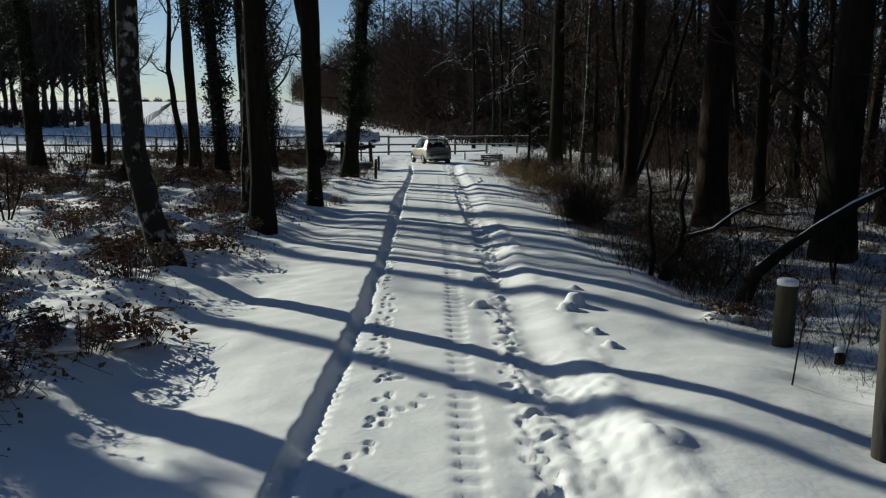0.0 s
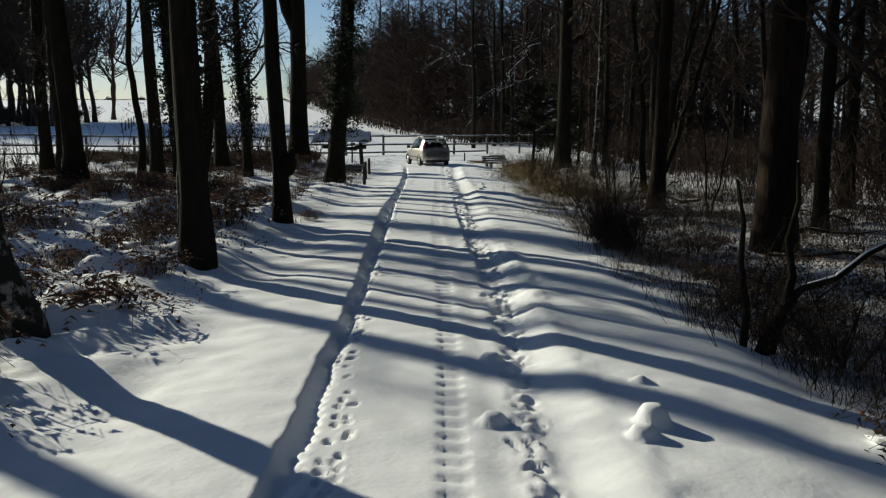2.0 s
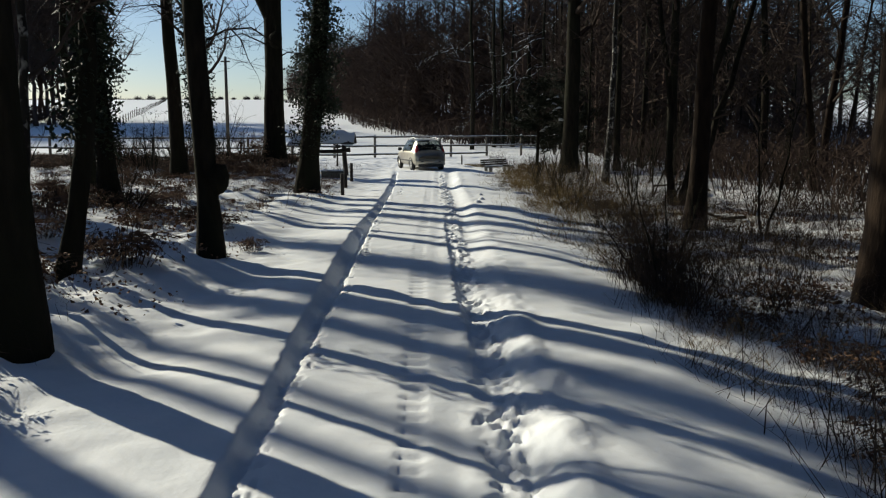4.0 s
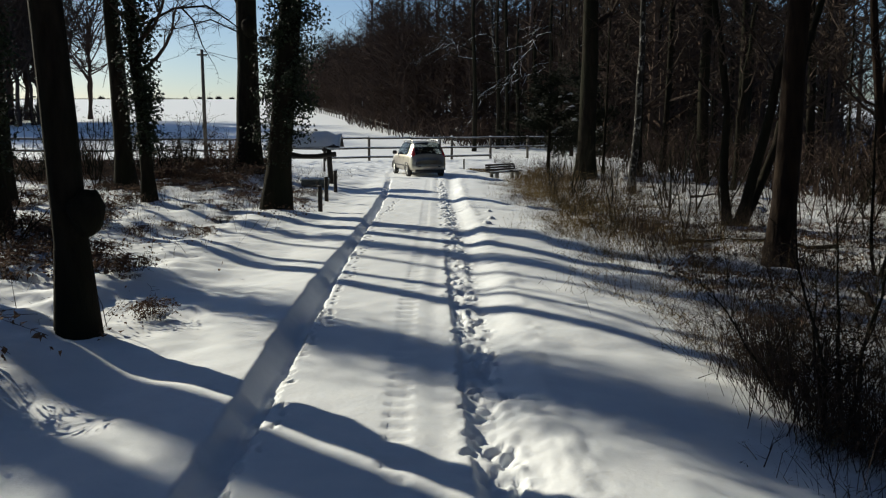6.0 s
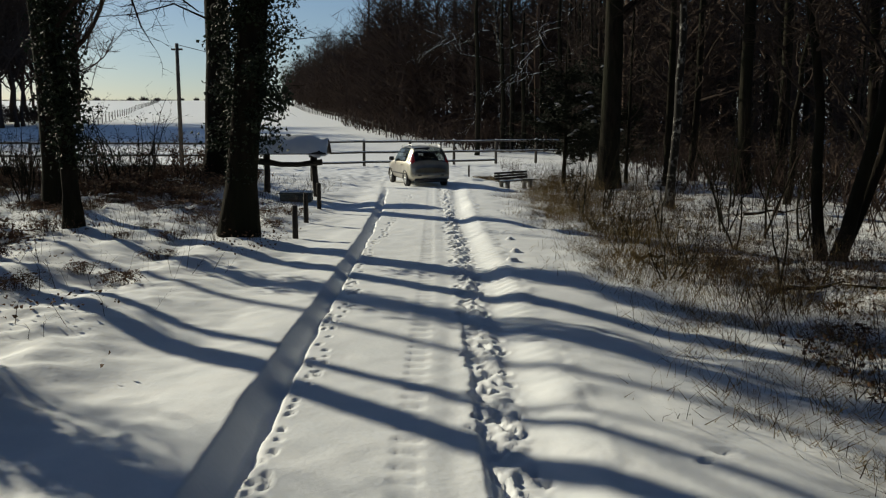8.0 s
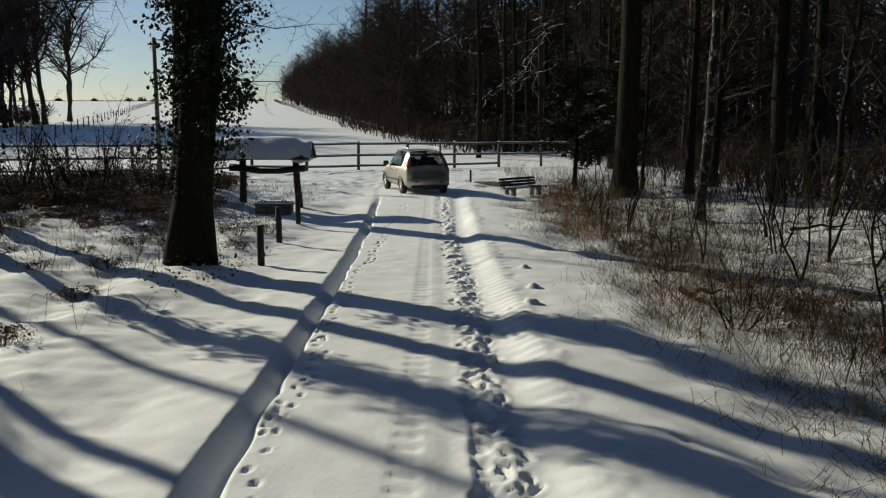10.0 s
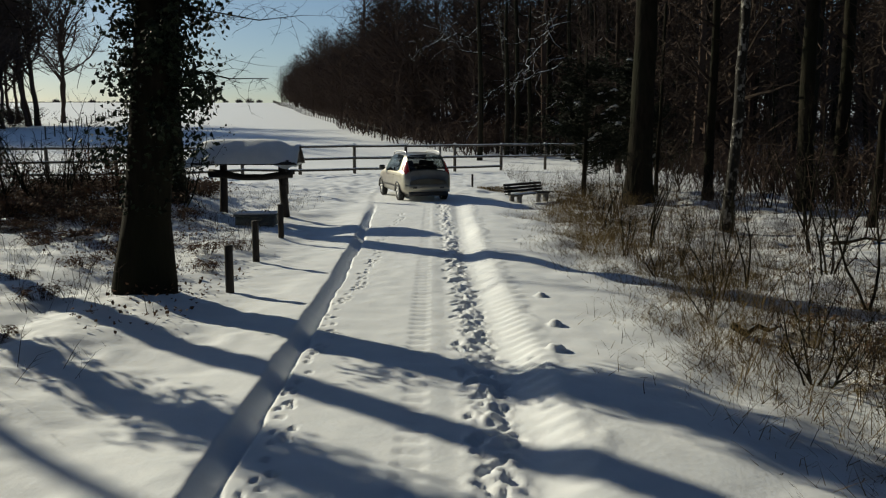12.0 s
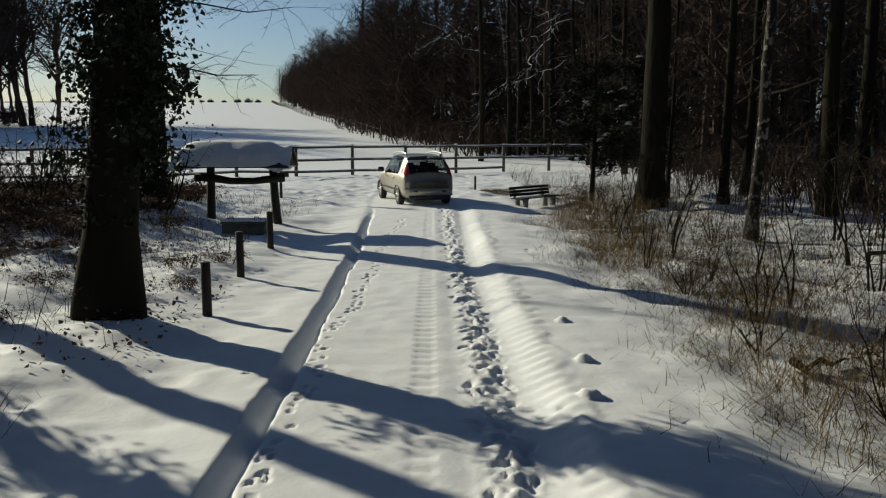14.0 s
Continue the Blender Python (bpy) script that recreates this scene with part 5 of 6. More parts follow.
def bramble(seed, radius, height, label, stems=44, leaves=270, snow=4, fronds=9):
    rng = random.Random(seed)
    ob = thing("bramble_clump", 0, 0, 0, label, "bush", "bramble clumps")
    st, lv = Soup(), Soup()
    for _ in range(stems):
        a, r = rng.uniform(0, 6.28), radius * rng.random() ** 0.6
        p = Vector((math.cos(a) * r * 0.5, math.sin(a) * r * 0.5, -0.05))
        m = p + Vector((math.cos(a) * r * 0.4, math.sin(a) * r * 0.4, height * rng.uniform(0.6, 1.1)))
        e = m + Vector((math.cos(a) * radius * 0.5 + rng.uniform(-0.2, 0.2), math.sin(a) * radius * 0.5 + rng.uniform(-0.2, 0.2), -height * rng.uniform(0.0, 0.6)))
        st.tube([p, m, e], [0.005, 0.004, 0.003], 3, cap=False)
        for _ in range(leaves // stems):
            q = p.lerp(m, rng.uniform(0.4, 1)) if rng.random() < 0.5 else m.lerp(e, rng.random())
            lv.leaf(q + Vector((rng.uniform(-0.06, 0.06), rng.uniform(-0.06, 0.06), rng.uniform(-0.05, 0.05))), rng.uniform(0.04, 0.10), rng, 0.3)
    for _ in range(fronds):
        a, r = rng.uniform(0, 6.28), radius * rng.uniform(0.1, 0.9)
        d = Vector((math.cos(a), math.sin(a), 0))
        side = Vector((-d.y, d.x, 0))
        ln = rng.uniform(0.35, 0.7)
        for i in range(11):
            f = i / 10
            c = d * (r + ln * f) + Vector((0, 0, height * rng.uniform(0.6, 0.7) + ln * (0.35 * f - 0.75 * f * f)))
            for sg in (-1, 1):
                w = (0.17 * (1 - f) + 0.02) * rng.uniform(0.7, 1.1)
                lv.sliver(c, c + side * sg * w + d * w * 0.35 + Vector((0, 0, rng.uniform(-0.05, 0.02))), 0.014, rng)
    for _ in range(snow):
        a, r = rng.uniform(0, 6.28), radius * 0.7 * rng.random()
        bm = bmesh.new()
        bmesh.ops.create_icosphere(bm, subdivisions=2, radius=1)
        bm.verts.index_update()
        k = rng.uniform(0.07, 0.17)
        c = Vector((math.cos(a) * r, math.sin(a) * r, height * rng.uniform(0.1, 0.4)))
        sn = Soup()
        sn.add([c + Vector((v.co.x * k * 1.5, v.co.y * k * 1.2, v.co.z * k * 0.38)) * (1 + 1.1 * noise.noise(v.co * 1.3 + c * 5) + 0.5 * noise.noise(v.co * 3.1 + c * 3)) for v in bm.verts], [[v.index for v in f.verts] for f in bm.faces])
        bm.free()
        part("snow_pillow", sn, SNOW_CAP, ob, "pillow of snow")
    tagged(part("tangle", st, TWIG, ob), kind="stuff")
    tagged(part("foliage", lv, DEAD_LEAF, ob, "withered brown leaves", smooth=False), kind="stuff")
    return ob


kinds = [bramble(201, 0.55, 0.42, "brown bramble clump weighed down by snow"), bramble(202, 0.75, 0.5, "broad bramble and bracken clump with snow pillows", 60, 380, 7), bramble(203, 0.4, 0.3, "small withered bramble clump in snow", 30, 160, 3), bramble(204, 0.6, 0.55, "tangled dead bracken clump in snow", 56, 330, 2), bramble(205, 0.7, 0.5, "low dark scrub of brambles in snow", 70, 260, 0)]
rng = random.Random(12)
spots = [(-3.2, 10.5), (-3.35, 9.4), (-2.95, 11.0), (-4.0, 9.2), (-3.1, 7.9), (-3.9, 13.6), (-4.4, 11.4), (-5.2, 12.6), (-3.6, 15.9), (-4.6, 15.2), (-3.55, 17.5), (-5.6, 15.9), (-4.9, 17.9), (-6.2, 19.0), (-4.7, 21.5), (-3.9, 22.4), (-5.5, 23.5), (-4.0, 26.2), (-5.3, 27.0), (-4.9, 30.2), (-6.2, 31.0), (-4.4, 37.4), (-5.4, 36.2), (-3.6, 38.6), (-6.3, 38.8), (-7.6, 39.9), (-5.2, 40.2), (-8.8, 38.2), (-7.5, 42.2), (-9.6, 41.2), (-5.9, 42.8), (-3.9, 36.9), (-3.3, 37.6), (-4.8, 38.3), (-4.6, 35.2), (-5.0, 37.3), (-3.2, 39.4), (-4.3, 33.4), (-5.3, 34.6), (-6.6, 34.6)]
while len(spots) < 165:
    x, y = -4.0 - rng.random() ** 0.8 * 11, rng.uniform(9, 46)
    if (y < 30 or y > 41 or x < -8) and noise.noise(Vector((x * 0.35, y * 0.35, 5))) > -0.25:
        spots.append((x, y))
for k, (x, y) in enumerate(spots):
    m = pose(x, y, ground_z(x, y), 0, 0, rng.uniform(0, 360)) @ Matrix.Scale(rng.uniform(0.7, 1.25) * (0.62 if 30 < y < 41 else 0.8 if y < 13 else 1), 4)
    if k < 5:
        kinds[k].matrix_basis = m
    else:
        copy_thing(kinds[4 if y > 30 else rng.choice((0, 1, 2, 3))], m)
for _ in range(105):
    x, y = rng.uniform(-17, -5.4), rng.uniform(40.5, 49)
    copy_thing(kinds[rng.choice((3, 4, 4))], pose(x, y, ground_z(x, y), 0, 0, rng.uniform(0, 360)) @ Matrix.Scale(rng.uniform(0.8, 1.25), 4))
for _ in range(30):
    x, y = rng.uniform(-22, -13), rng.uniform(8, 46)
    copy_thing(kinds[rng.choice((0, 1, 3, 4))], pose(x, y, ground_z(x, y), 0, 0, rng.uniform(0, 360)) @ Matrix.Scale(rng.uniform(0.8, 1.4), 4))
for x, y, sc in ((-2.75, 24.6, 0.5), (-3.5, 26.0, 0.6), (-4.1, 31.2, 0.5)):
    copy_thing(kinds[3], pose(x, y, ground_z(x, y), 0, 0, x * 80) @ Matrix.Scale(sc, 4))
for _ in range(64):
    x, y = -4.4 - rng.random() * 7.5, rng.uniform(27, 42)
    copy_thing(kinds[rng.choice((2, 3, 4))], pose(x, y, ground_z(x, y), 0, 0, rng.uniform(0, 360)) @ Matrix.Scale(rng.uniform(0.5, 0.85), 4))
for x, y, sc in ((2.95, 12.7, 0.7), (2.9, 21.4, 0.6), (3.1, 23.6, 0.65), (3.6, 24.6, 0.75), (4.3, 29.0, 0.65), (4.6, 33.5, 0.7), (3.6, 19.0, 0.9), (3.2, 15.4, 0.9), (3.0, 16.6, 0.8), (3.5, 17.3, 1.0), (3.3, 20.2, 0.8), (4.2, 21.2, 1.0), (4.0, 18.3, 1.1)):
    copy_thing(kinds[2 if y < 13 else 4], pose(x, y, ground_z(x, y), 0, 0, x * 50) @ Matrix.Scale(sc, 4))


def sapling(seed, h, stems, label, leaves=0, spread=0.5, name="sapling"):
    rng = random.Random(seed)
    ob = thing(name, 0, 0, 0, label, "sapling", "saplings and shrubs")
    lv, tw = Soup(), Soup()
    for _ in range(stems):
        s = Soup()
        a = rng.uniform(0, 6.28)
        pts, rad = stem(rng, (rng.uniform(-0.08, 0.08), rng.uniform(-0.08, 0.08), -0.1), (math.cos(a) * spread, math.sin(a) * spread, 1), h * rng.uniform(0.6, 1.05), 0.008 + 0.006 * h, 0.004, 7, 0.22, 0.12)
        s.tube(pts, rad, 5, cap=False)
        for _ in range(9):
            q, r = along(pts, rad, rng.uniform(0.25, 0.98))
            bp, br = stem(rng, q, (rng.uniform(-1, 1), rng.uniform(-1, 1), rng.uniform(0.1, 1)), h * rng.uniform(0.15, 0.38), r * 0.6, 0.002, 4, 0.3, 0.1)
            tw.tube(bp, br, 3, cap=False)
            for _ in range(4):
                t, _r = along(bp, br, rng.uniform(0.3, 1))
                e = t + Vector((rng.uniform(-1, 1), rng.uniform(-1, 1), rng.uniform(-0.2, 0.9))) * h * 0.10
                tw.sliver(t, e, 0.004, rng)
                for _ in range(leaves):
                    lv.leaf(e + Vector((rng.uniform(-0.08, 0.08), rng.uniform(-0.08, 0.08), rng.uniform(-0.05, 0.05))), rng.uniform(0.04, 0.08), rng)
        part("stem", s, BARK, ob)
    tagged(part("twig_mass", tw, BARK, ob), kind="stuff")
    if leaves:
        tagged(part("foliage", lv, IVY if seed % 2 else DEAD_LEAF, ob, "few hanging leaves", smooth=False), kind="stuff")
    return ob


bare = [sapling(301, 1.5, 4, "bare shrub with thin dark stems in snow"), sapling(302, 2.3, 2, "bare dark sapling standing in snow", spread=0.25), sapling(303, 1.0, 6, "low bare shrub of wiry stems", spread=0.8), sapling(304, 3.4, 2, "tall thin bare sapling", spread=0.2)]
spots = [(3.1, 15.6, 2), (3.4, 14.6, 2), (2.85, 21.6, 0), (3.0, 22.3, 2), (5.0, 32.2, 1), (3.5, 32.6, 2), (4.1, 34.0, 0), (3.3, 35.0, 2),
         (3.9, 36.4, 0), (4.6, 37.2, 1), (3.5, 38.0, 2), (4.2, 39.2, 0), (5.2, 39.8, 1), (3.6, 40.6, 0), (4.3, 41.6, 1), (3.9, 42.9, 0), (4.8, 43.4, 1), (4.1, 45.0, 1), (5.3, 45.6, 0), (4.4, 47.0, 0), (5.0, 48.2, 1), (4.2, 49.2, 2), (4.9, 50.6, 0), (5.6, 49.8, 1), (4.6, 52.6, 0), (5.4, 54.0, 2), (5.9, 56.2, 0), (6.3, 38.4, 0), (6.9, 40.4, 1), (7.3, 36.8, 3), (6.8, 28.4, 3), (5.3, 15.2, 1), (7.8, 47.0, 0), (8.4, 44.0, 3), (7.9, 32.2, 0)]
rng = random.Random(19)
for k in range(46):
    x, y = rng.uniform(5.5, 16), rng.uniform(14, 62)
    spots.append((x + (4 if y < 31 else 0), y, rng.choice((0, 1, 2, 3))))
for k in range(22):
    spots.append((*rng.choice(((rng.uniform(-14, -5.2), rng.uniform(9, 28)), (rng.uniform(-16, -9), rng.uniform(28, 44)))), rng.choice((0, 2, 2, 0))))
for k in range(34):
    spots.append((rng.uniform(-13.5, -7.4), rng.uniform(38.5, 48.5), rng.choice((0, 0, 1, 2))))
used = set()
for x, y, k in spots:
    m = pose(x, y, ground_z(x, y), 0, 0, rng.uniform(0, 360)) @ Matrix.Scale(rng.uniform(0.8, 1.2) * ((0.85 if k in (1, 3) else 0.65) if 2 < x < 6 and y > 30 else 1), 4)
    if k in used:
        copy_thing(bare[k], m)
    else:
        used.add(k)
        bare[k].matrix_basis = m
leafy = [sapling(311, 2.6, 2, "young holly-like sapling with sparse leaves before the fence", 2, 0.3, "leafy_sapling"), sapling(312, 1.2, 4, "low shrub holding withered brown leaves", 2, 0.6, "leafy_shrub")]
used = set()
for x, y, k in ((-8.2, 43.0, 0), (-6.4, 42.8, 1), (-5.5, 43.5, 0), (-9.6, 44.6, 1), (-8.9, 46.4, 0), (-7.8, 45.2, 1), (-10.5, 47.5, 1), (-6.0, 45.6, 1), (-11.8, 43.2, 0), (-12.6, 46.0, 1), (-10.2, 50.2, 1), (-10.8, 42.8, 1), (-6.9, 43.6, 1), (-8.0, 41.6, 0), (-13.6, 43.8, 1), (-7.2, 47.2, 1), (-13.2, 51.0, 0), (-8.4, 51.5, 1)):
    m = pose(x, y, ground_z(x, y), 0, 0, rng.uniform(0, 360)) @ Matrix.Scale(rng.uniform(0.85, 1.15), 4)
    if k in used:
        copy_thing(leafy[k], m)
    else:
        used.add(k)
        leafy[k].matrix_basis = m


# ---- fallen and leaning branches ----
def snowy_log(pts, radii, label, name="fallen_branch", bark=None, side=(0, 0, 1)):
    x, y, z = pts[0]
    ob = thing(name, x, y, z, label, "branch", "fallen and leaning branches")
    loc = [Vector(p) - Vector(pts[0]) for p in pts]
    s = Soup()
    s.tube(loc, radii, 9, rng=random.Random(2), rough=0.08)
    part("wood", s, bark or BARK, ob)
    s = Soup()
    up = [p + Vector(side) * r * 0.85 for p, r in zip(loc, radii)]
    s.tube(up[1:], [r * (0.36 + 0.22 * math.sin(5 * i)) for i, r in enumerate(radii[1:])], 7)
    part("snow_strip", s, SNOW_CAP, ob, "line of snow")
    return ob


g = ground_z
snowy_log([(3.45, 13.8, g(3.45, 13.8) - 0.1), (3.62, 13.75, 0.22), (3.95, 13.7, 0.52), (4.35, 13.75, 0.78), (4.8, 13.85, 1.02), (5.2, 13.95, 1.2)], [0.10, 0.08, 0.065, 0.06, 0.05, 0.03], "leaning dead branch with a line of snow")
snowy_log([(2.72, 14.75, g(2.72, 14.75) - 0.1), (2.84, 14.8, 0.12), (2.98, 14.85, 0.36), (3.15, 14.88, 0.52), (3.45, 14.9, 0.60), (3.75, 14.95, 0.82), (4.05, 15.0, 0.95), (4.35, 15.1, 1.2)], [0.075, 0.06, 0.045, 0.035, 0.03, 0.026, 0.022, 0.014], "crooked leaning stem beside the verge")
snowy_log([(2.86, 14.85, g(2.86, 14.85) - 0.05), (2.98, 14.87, 0.34), (3.06, 14.9, 0.62), (3.02, 14.95, 0.95), (3.12, 15.0, 1.3), (3.09, 15.0, 1.65)], [0.05, 0.045, 0.036, 0.03, 0.022, 0.014], "crooked upright stem beside the verge")
snowy_log([(2.62, 14.85, g(2.62, 14.85) - 0.1), (2.66, 14.9, 0.3), (2.60, 14.95, 0.75), (2.63, 15.0, 1.1), (2.55, 15.0, 1.5)], [0.04, 0.034, 0.028, 0.022, 0.012], "slim upright stem beside the verge")
for k, (x, y, a, ln) in enumerate(((4.6, 31.6, 20, 1.3), (5.4, 26.0, 70, 1.8), (7.2, 30.6, 140, 2.0), (6.4, 23.2, 10, 2.2), (8.4, 38.0, 60, 2.0), (3.3, 34.2, 30, 0.8), (6.2, 14.4, 25, 2.4), (9.2, 26.2, 100, 2.2), (7.6, 20.4, 165, 2.4), (8.0, 41.8, 15, 1.6))):
    dx, dy = math.cos(radians(a)) * ln / 4, math.sin(radians(a)) * ln / 4
    snowy_log([(x + dx * i, y + dy * i, g(x + dx * i, y + dy * i) + 0.02 + 0.10 * math.sin(i * 1.3 + k) ** 2) for i in range(5)], [0.04, 0.035, 0.03, 0.025, 0.012], "fallen branch lying in the snow")
# trees beyond the fence, each with a snow-lit bough
rng = random.Random(63)
for x, z, ln, r in ((10.5, 11.0, 6.5, 0.055), (7.6, 8.0, 6.0, 0.05), (9.0, 9.2, 5.5, 0.045), (6.8, 10.2, 5.0, 0.04), (3.6, 7.4, 5.0, 0.04), (12.0, 8.6, 5.0, 0.045), (1.6, 8.4, 4.0, 0.035), (5.2, 5.6, 5.5, 0.04), (13.6, 10.0, 5.0, 0.045), (8.4, 6.4, 6.0, 0.045), (11.2, 7.0, 5.0, 0.04), (4.4, 9.4, 5.0, 0.035), (10.0, 5.0, 4.5, 0.04)):
    y = 84 + rng.uniform(-3, 3)
    low = ground_z(x + 1.5, y)
    ob = thing("bough_tree", x + 1.5, y, low, "dark bare tree beyond the fence with a snow-edged crooked bough", "tree", "trees beyond the fence")
    foot = Vector((-1.5, 0, z - low))
    s = Soup()
    s.tube([(0, 0, -0.3), (0.05, 0, 0.2), (0.1, 0.05, foot.z * 0.5), (0, 0, foot.z - 0.6), (-0.1, 0, foot.z + 1.5), (0, 0, foot.z + 5)], [0.24, 0.19, 0.16, 0.14, 0.12, 0.05], 9)
    part("trunk", s, BARK, ob)
    pts, rad = stem(rng, foot, (-1, rng.uniform(-0.3, 0.3), -0.25), ln, r, r * 0.25, 11, 0.42, 0.02)
    s, sn = Soup(), Soup()
    s.tube([foot + Vector((1.5, 0, -0.6))] + pts, [r * 1.1] + rad, 6)
    sn.tube([p + Vector((-0.3, -0.2, 0.8)) * q * 0.8 for p, q in zip(pts, rad)], [q * (0.5 + 0.3 * math.sin(3 * i + x)) for i, q in enumerate(rad)], 5)
    for _ in range(20):
        q, qr = along(pts, rad, rng.uniform(0.1, 1))
        bp, br = stem(rng, q, (rng.uniform(-1, 0.3), rng.uniform(-0.5, 0.5), rng.uniform(-0.6, 0.7)), rng.uniform(0.6, 2.2), qr * 0.6, 0.008, 6, 0.4, 0.0)
        s.tube(bp, br, 4, cap=False)
        if rng.random() < 0.8:
            sn.tube([p + Vector((-0.3, -0.2, 0.8)) * w * 0.7 for p, w in zip(bp, br)], [w * 0.6 for w in br], 4, cap=False)
    part("bough", s, BARK, ob)
    part("snow_line", sn, SNOW_CAP, ob, "thin line of snow")
broad_tree(81, 5.7, 86, 0.15, 15, "pale leaning birch beyond the fence", lean=(-0.09, 0), bark=BIRCH_BARK, first=0.4, reach=3)


# ---- evergreen by the wood's edge ----
def evergreen(seed, x, y, h, radius, label, low=0.12, count=13000):
    rng = random.Random(seed)
    ob = thing("evergreen_shrub", x, y, g(x, y), label, "shrub")
    s, n, sn = Soup(), Soup(), Soup()
    for k in range(46):
        f = rng.uniform(low, 1)
        a = rng.uniform(0, 6.28)
        pts, rad = stem(rng, (0, 0, h * f * 0.8), (math.cos(a), math.sin(a), 0.35), radius * rng.uniform(0.5, 1.05) * (1.25 - 0.7 * f), 0.02, 0.005, 6, 0.18, 0.0)
        s.tube(pts, rad, 4, cap=False)
        for _ in range(count // 46):
            q, _r = along(pts, rad, rng.uniform(0.15, 1))
            q = q + Vector((rng.uniform(-0.2, 0.2), rng.uniform(-0.2, 0.2), rng.uniform(-0.25, 0.12)))
            n.sliver(q, q + Vector((rng.uniform(-1, 1), rng.uniform(-1, 1), rng.uniform(-0.6, 0.4))) * 0.16, 0.02, rng)
        if k % 7 == 0:
            for _ in range(5):
                q, _r = along(pts, rad, rng.uniform(0.4, 1))
                sn.tube([q + Vector((-0.12, 0, 0.03)), q + Vector((0, 0, 0.07)), q + Vector((0.12, 0.05, 0.03))], [0.02, 0.035, 0.015], 5)
    s.tube([(0, 0, -0.2), (0.05, 0, h * 0.5), (0, 0, h * 0.95)], [0.09, 0.06, 0.02], 6)
    part("framework", s, BARK, ob)
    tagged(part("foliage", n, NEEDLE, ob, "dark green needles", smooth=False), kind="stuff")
    tagged(part("bough_snow", sn, SNOW_CAP, ob, "snow on the boughs"), kind="stuff")


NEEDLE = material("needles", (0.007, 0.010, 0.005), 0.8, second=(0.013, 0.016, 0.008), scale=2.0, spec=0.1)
evergreen(91, 5.3, 54.5, 5.5, 2.7, "dark evergreen shrub with snow on its boughs")
evergreen(92, 7.6, 57.0, 6.5, 2.6, "tall dark evergreen among bare trees")


# ---- beyond the fence ----
def field_fence(name, ax, ay, bx, by, gap, label):
    ob = thing(name, ax, ay, 0, label, "fence")
    s = Soup()
    s.tube([(0, 0, -0.3), (0, 0, 0.6), (0, 0, 1.25)], [0.075, 0.07, 0.065], 6)
    me = s.mesh("post", WOOD)
    n = int(math.hypot(bx - ax, by - ay) / gap)
    for k in range(n + 1):
        x, y = ax + (bx - ax) * k / n, ay + (by - ay) * k / n
        p = new("post", me)
        p.parent = ob
        p.location = (x - ax, y - ay, ground_z(x, y))
    for h in (0.5, 1.0):
        s = Soup()
        s.tube([((bx - ax) * k / n, (by - ay) * k / n, ground_z(ax + (bx - ax) * k / n, ay + (by - ay) * k / n) + h) for k in range(n + 1)], [0.012] * (n + 1), 3, cap=False)
        part("wire", s, PLASTIC, ob)


field_fence("field_fence", -4.5, 100, -84, 470, 4.5, "long line of wooden field-fence posts along the wood")
field_fence("field_fence", -36, 104, -146, 474, 6.0, "line of wooden field-fence posts across the snow")
field_fence("field_fence", 0.5, 82, 24, 88, 2.6, "low post-and-wire fence under the trees")

pole = thing("utility_pole", -11.4, 58.5, g(-11.4, 58.5), "slim grey wooden utility pole behind the shrubs", "pole")
s = Soup()
s.tube([(0, 0, -0.5), (0, 0, 3), (0, 0, 5.75)], [0.10, 0.09, 0.075], 10)
part("shaft", s, WOOD, pole)
s = Soup()
s.box((-0.25, -0.04, 5.45), (0.25, 0.04, 5.53), 0.01)
part("cross_arm", s, WOOD, pole)
s = Soup()
s.tube([(0, 0, 5.7)] + [(-15 * f, 150 * f, 5.7 + 12 * f - 1.6 * math.sin(math.pi * f)) for f in (0.15, 0.3, 0.45, 0.6, 0.8, 1)], [0.018] * 7, 4, cap=False)
part("wire", s, PLASTIC, pole)

sign = thing("waymark_post", -4.6, 52.0, g(-4.6, 52.0), "thin dark waymark post with two small boards", "signpost")
s = Soup()
s.tube([(0, 0, -0.2), (0, 0, 1.2)], [0.045, 0.04], 8)
part("shaft", s, DARK_WOOD, sign)
for z, w in ((0.98, 0.16), (0.72, 0.26)):
    s = Soup()
    s.box((-w * 0.5, -0.07, z - 0.07), (w, -0.045, z + 0.07), 0.01)
    part("board", s, DARK_WOOD, sign)

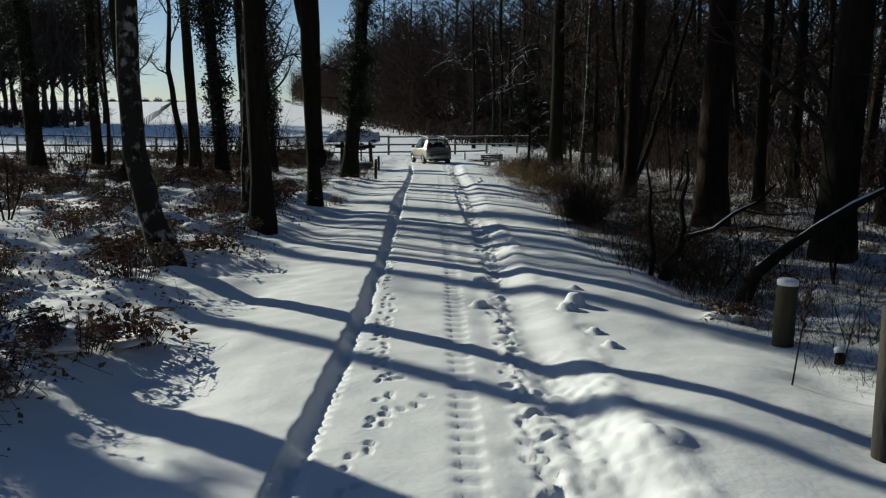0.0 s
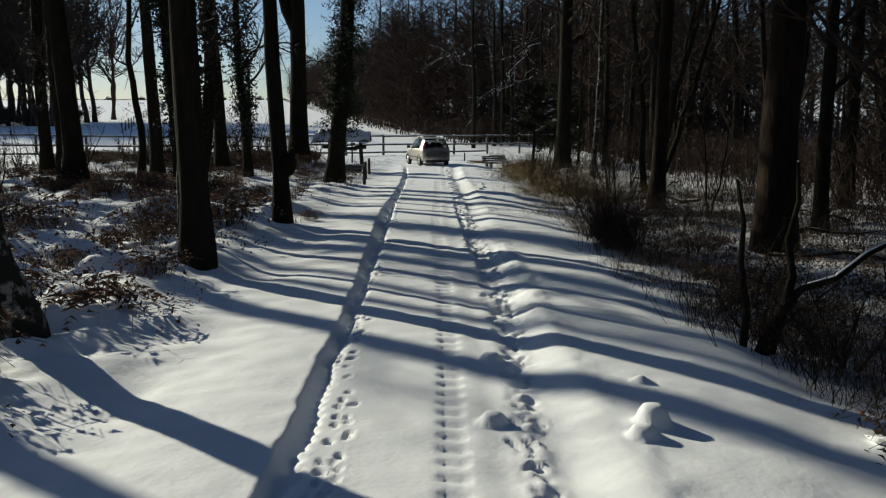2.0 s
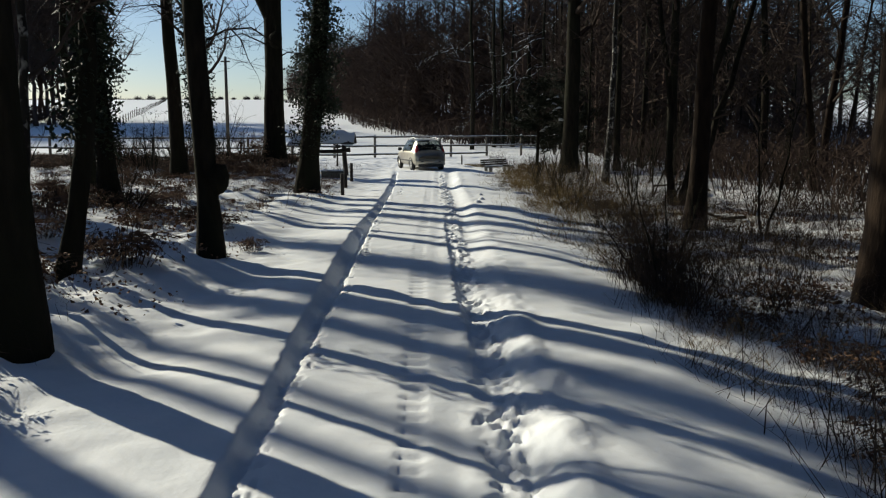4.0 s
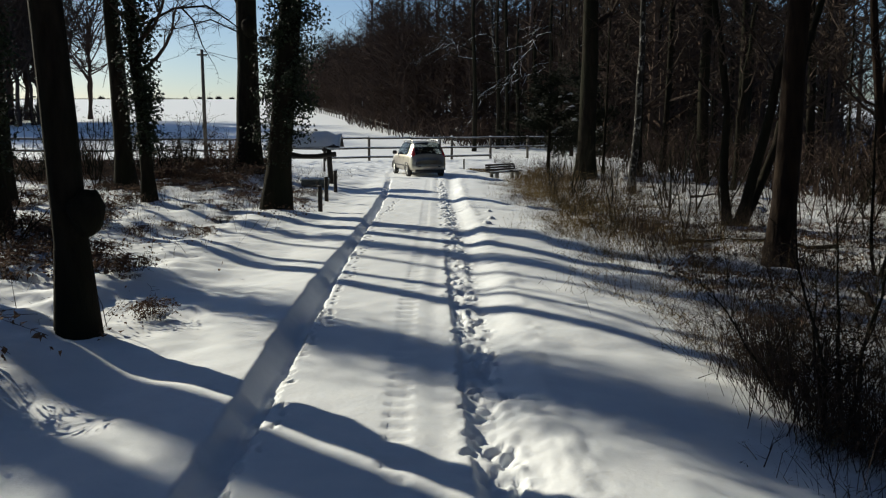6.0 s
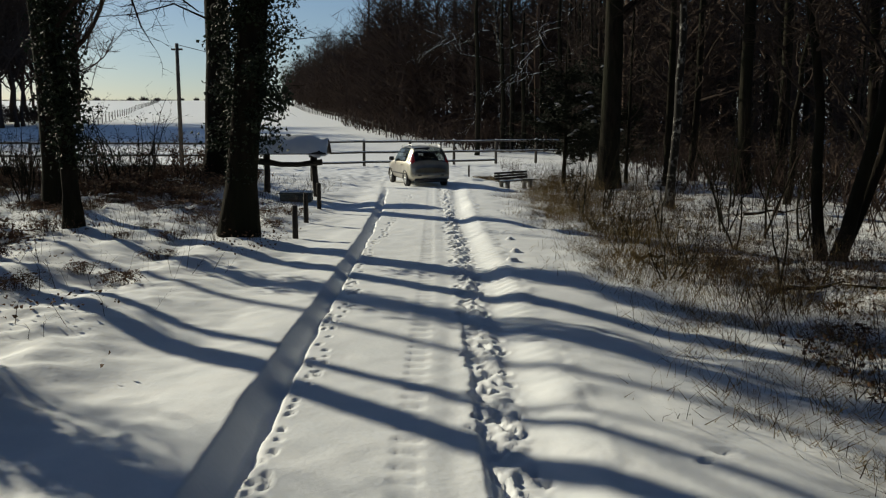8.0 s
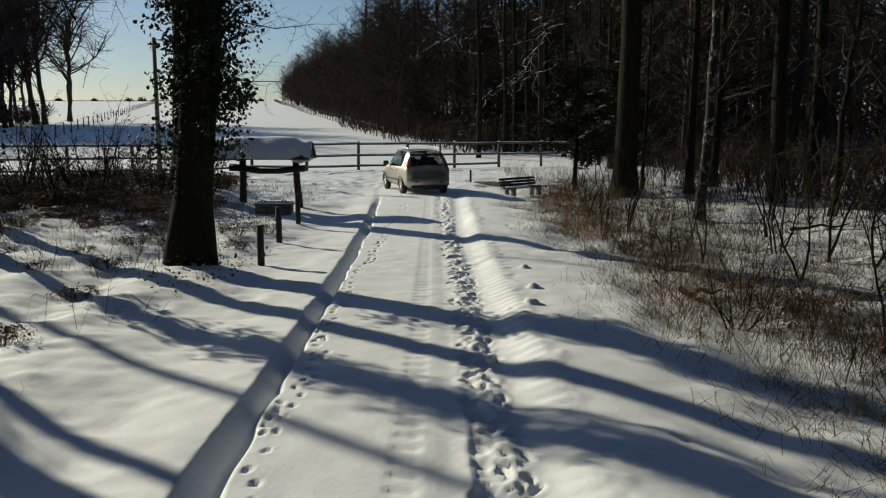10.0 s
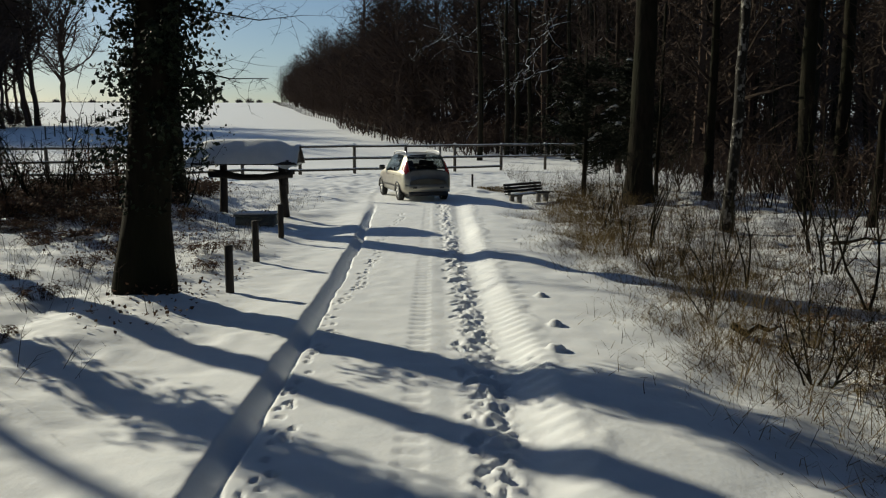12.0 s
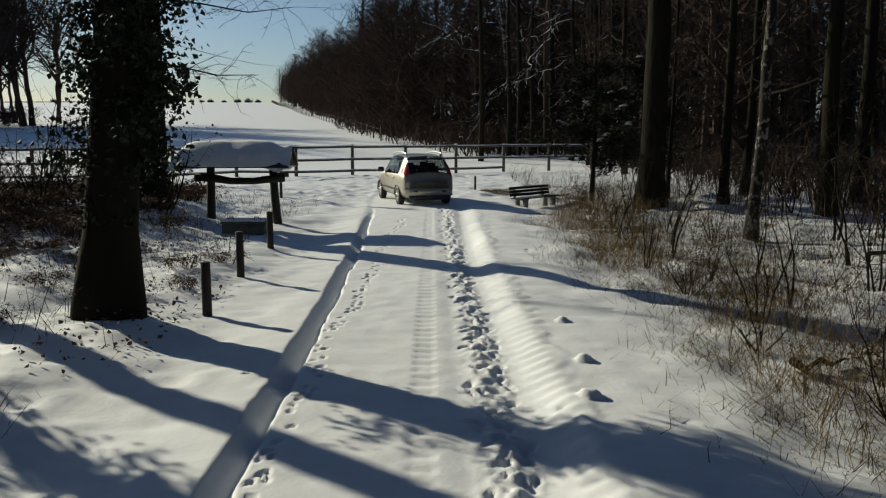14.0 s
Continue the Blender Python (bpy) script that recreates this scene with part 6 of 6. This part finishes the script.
# far hedges on the crest
hedge = thing("skyline_hedge", -240, 478, g(-240, 478), "thin dark hedge along the snowy skyline", "hedge")
s = Soup()
rng = random.Random(76)
for _ in range(2600):
    p = Vector((rng.uniform(-110, 105), rng.uniform(-1, 1), 0))
    p.z = g(-240 + p.x, 478) - g(-240, 478) - 0.2
    s.sliver(p, p + Vector((rng.uniform(-0.5, 0.5), 0, rng.uniform(0.5, 1.3))), 0.16, rng)
tagged(part("brushwood", s, TWIG, hedge, smooth=False), kind="stuff")
rng = random.Random(77)
for x, r in ((-128, 1.6), (-122, 1.3), (-117, 1.7), (-111, 1.3), (-103, 2.0), (-98, 2.2), (-93, 1.6), (-136, 1.4), (-148, 1.8), (-156, 2.4), (-163, 2.0), (-180, 1.8), (-200, 2.0)):
    y = 476 + rng.uniform(-3, 3)
    ob = thing("hedge_clump", x, y, g(x, y), "dark leafless hedge clump on the snowy skyline", "bush", "skyline hedge")
    s = Soup()
    for _ in range(150):
        a, q = rng.uniform(0, 6.28), rng.random() ** 0.5
        p = Vector((math.cos(a) * r * q * 1.2, math.sin(a) * r * q, 0))
        s.sliver(p * 0.6, p + Vector((rng.uniform(-0.4, 0.4), 0, r * rng.uniform(0.6, 1.5) * (1 - 0.5 * q * q))), 0.14, rng)
    tagged(part("brushwood", s, TWIG, ob, smooth=False), kind="stuff")

# tall dead weed and small stump by the marker post
weed = thing("dead_weed", 2.52, 10.1, g(2.52, 10.1), "tall dead weed stalk leaning in snow", "weed")
s = Soup()
s.tube([(0, 0, -0.05), (0.05, 0, 0.4), (0.12, 0, 0.8)], [0.008, 0.007, 0.005], 5)
for k in range(7):
    s.tube([(0.06 + 0.01 * k, 0, 0.45 + 0.05 * k), (0.06 + 0.01 * k + 0.03 * (-1) ** k, 0.02, 0.49 + 0.05 * k)], [0.008, 0.016], 5)
part("stalk", s, TWIG, weed)
stump = thing("snowy_stub", 3.38, 11.1, g(3.38, 11.1), "small dark stub capped with snow", "stump")
s = Soup()
s.tube([(0, 0, -0.05), (0.01, 0, 0.07), (0.0, 0.02, 0.12)], [0.045, 0.05, 0.03], 8)
part("wood", s, BARK, stump)
s = Soup()
s.tube([(0, 0.0, 0.10), (0, 0.02, 0.14), (0, 0.02, 0.16)], [0.05, 0.045, 0.015], 8)
part("snow_cap", s, SNOW_CAP, stump)
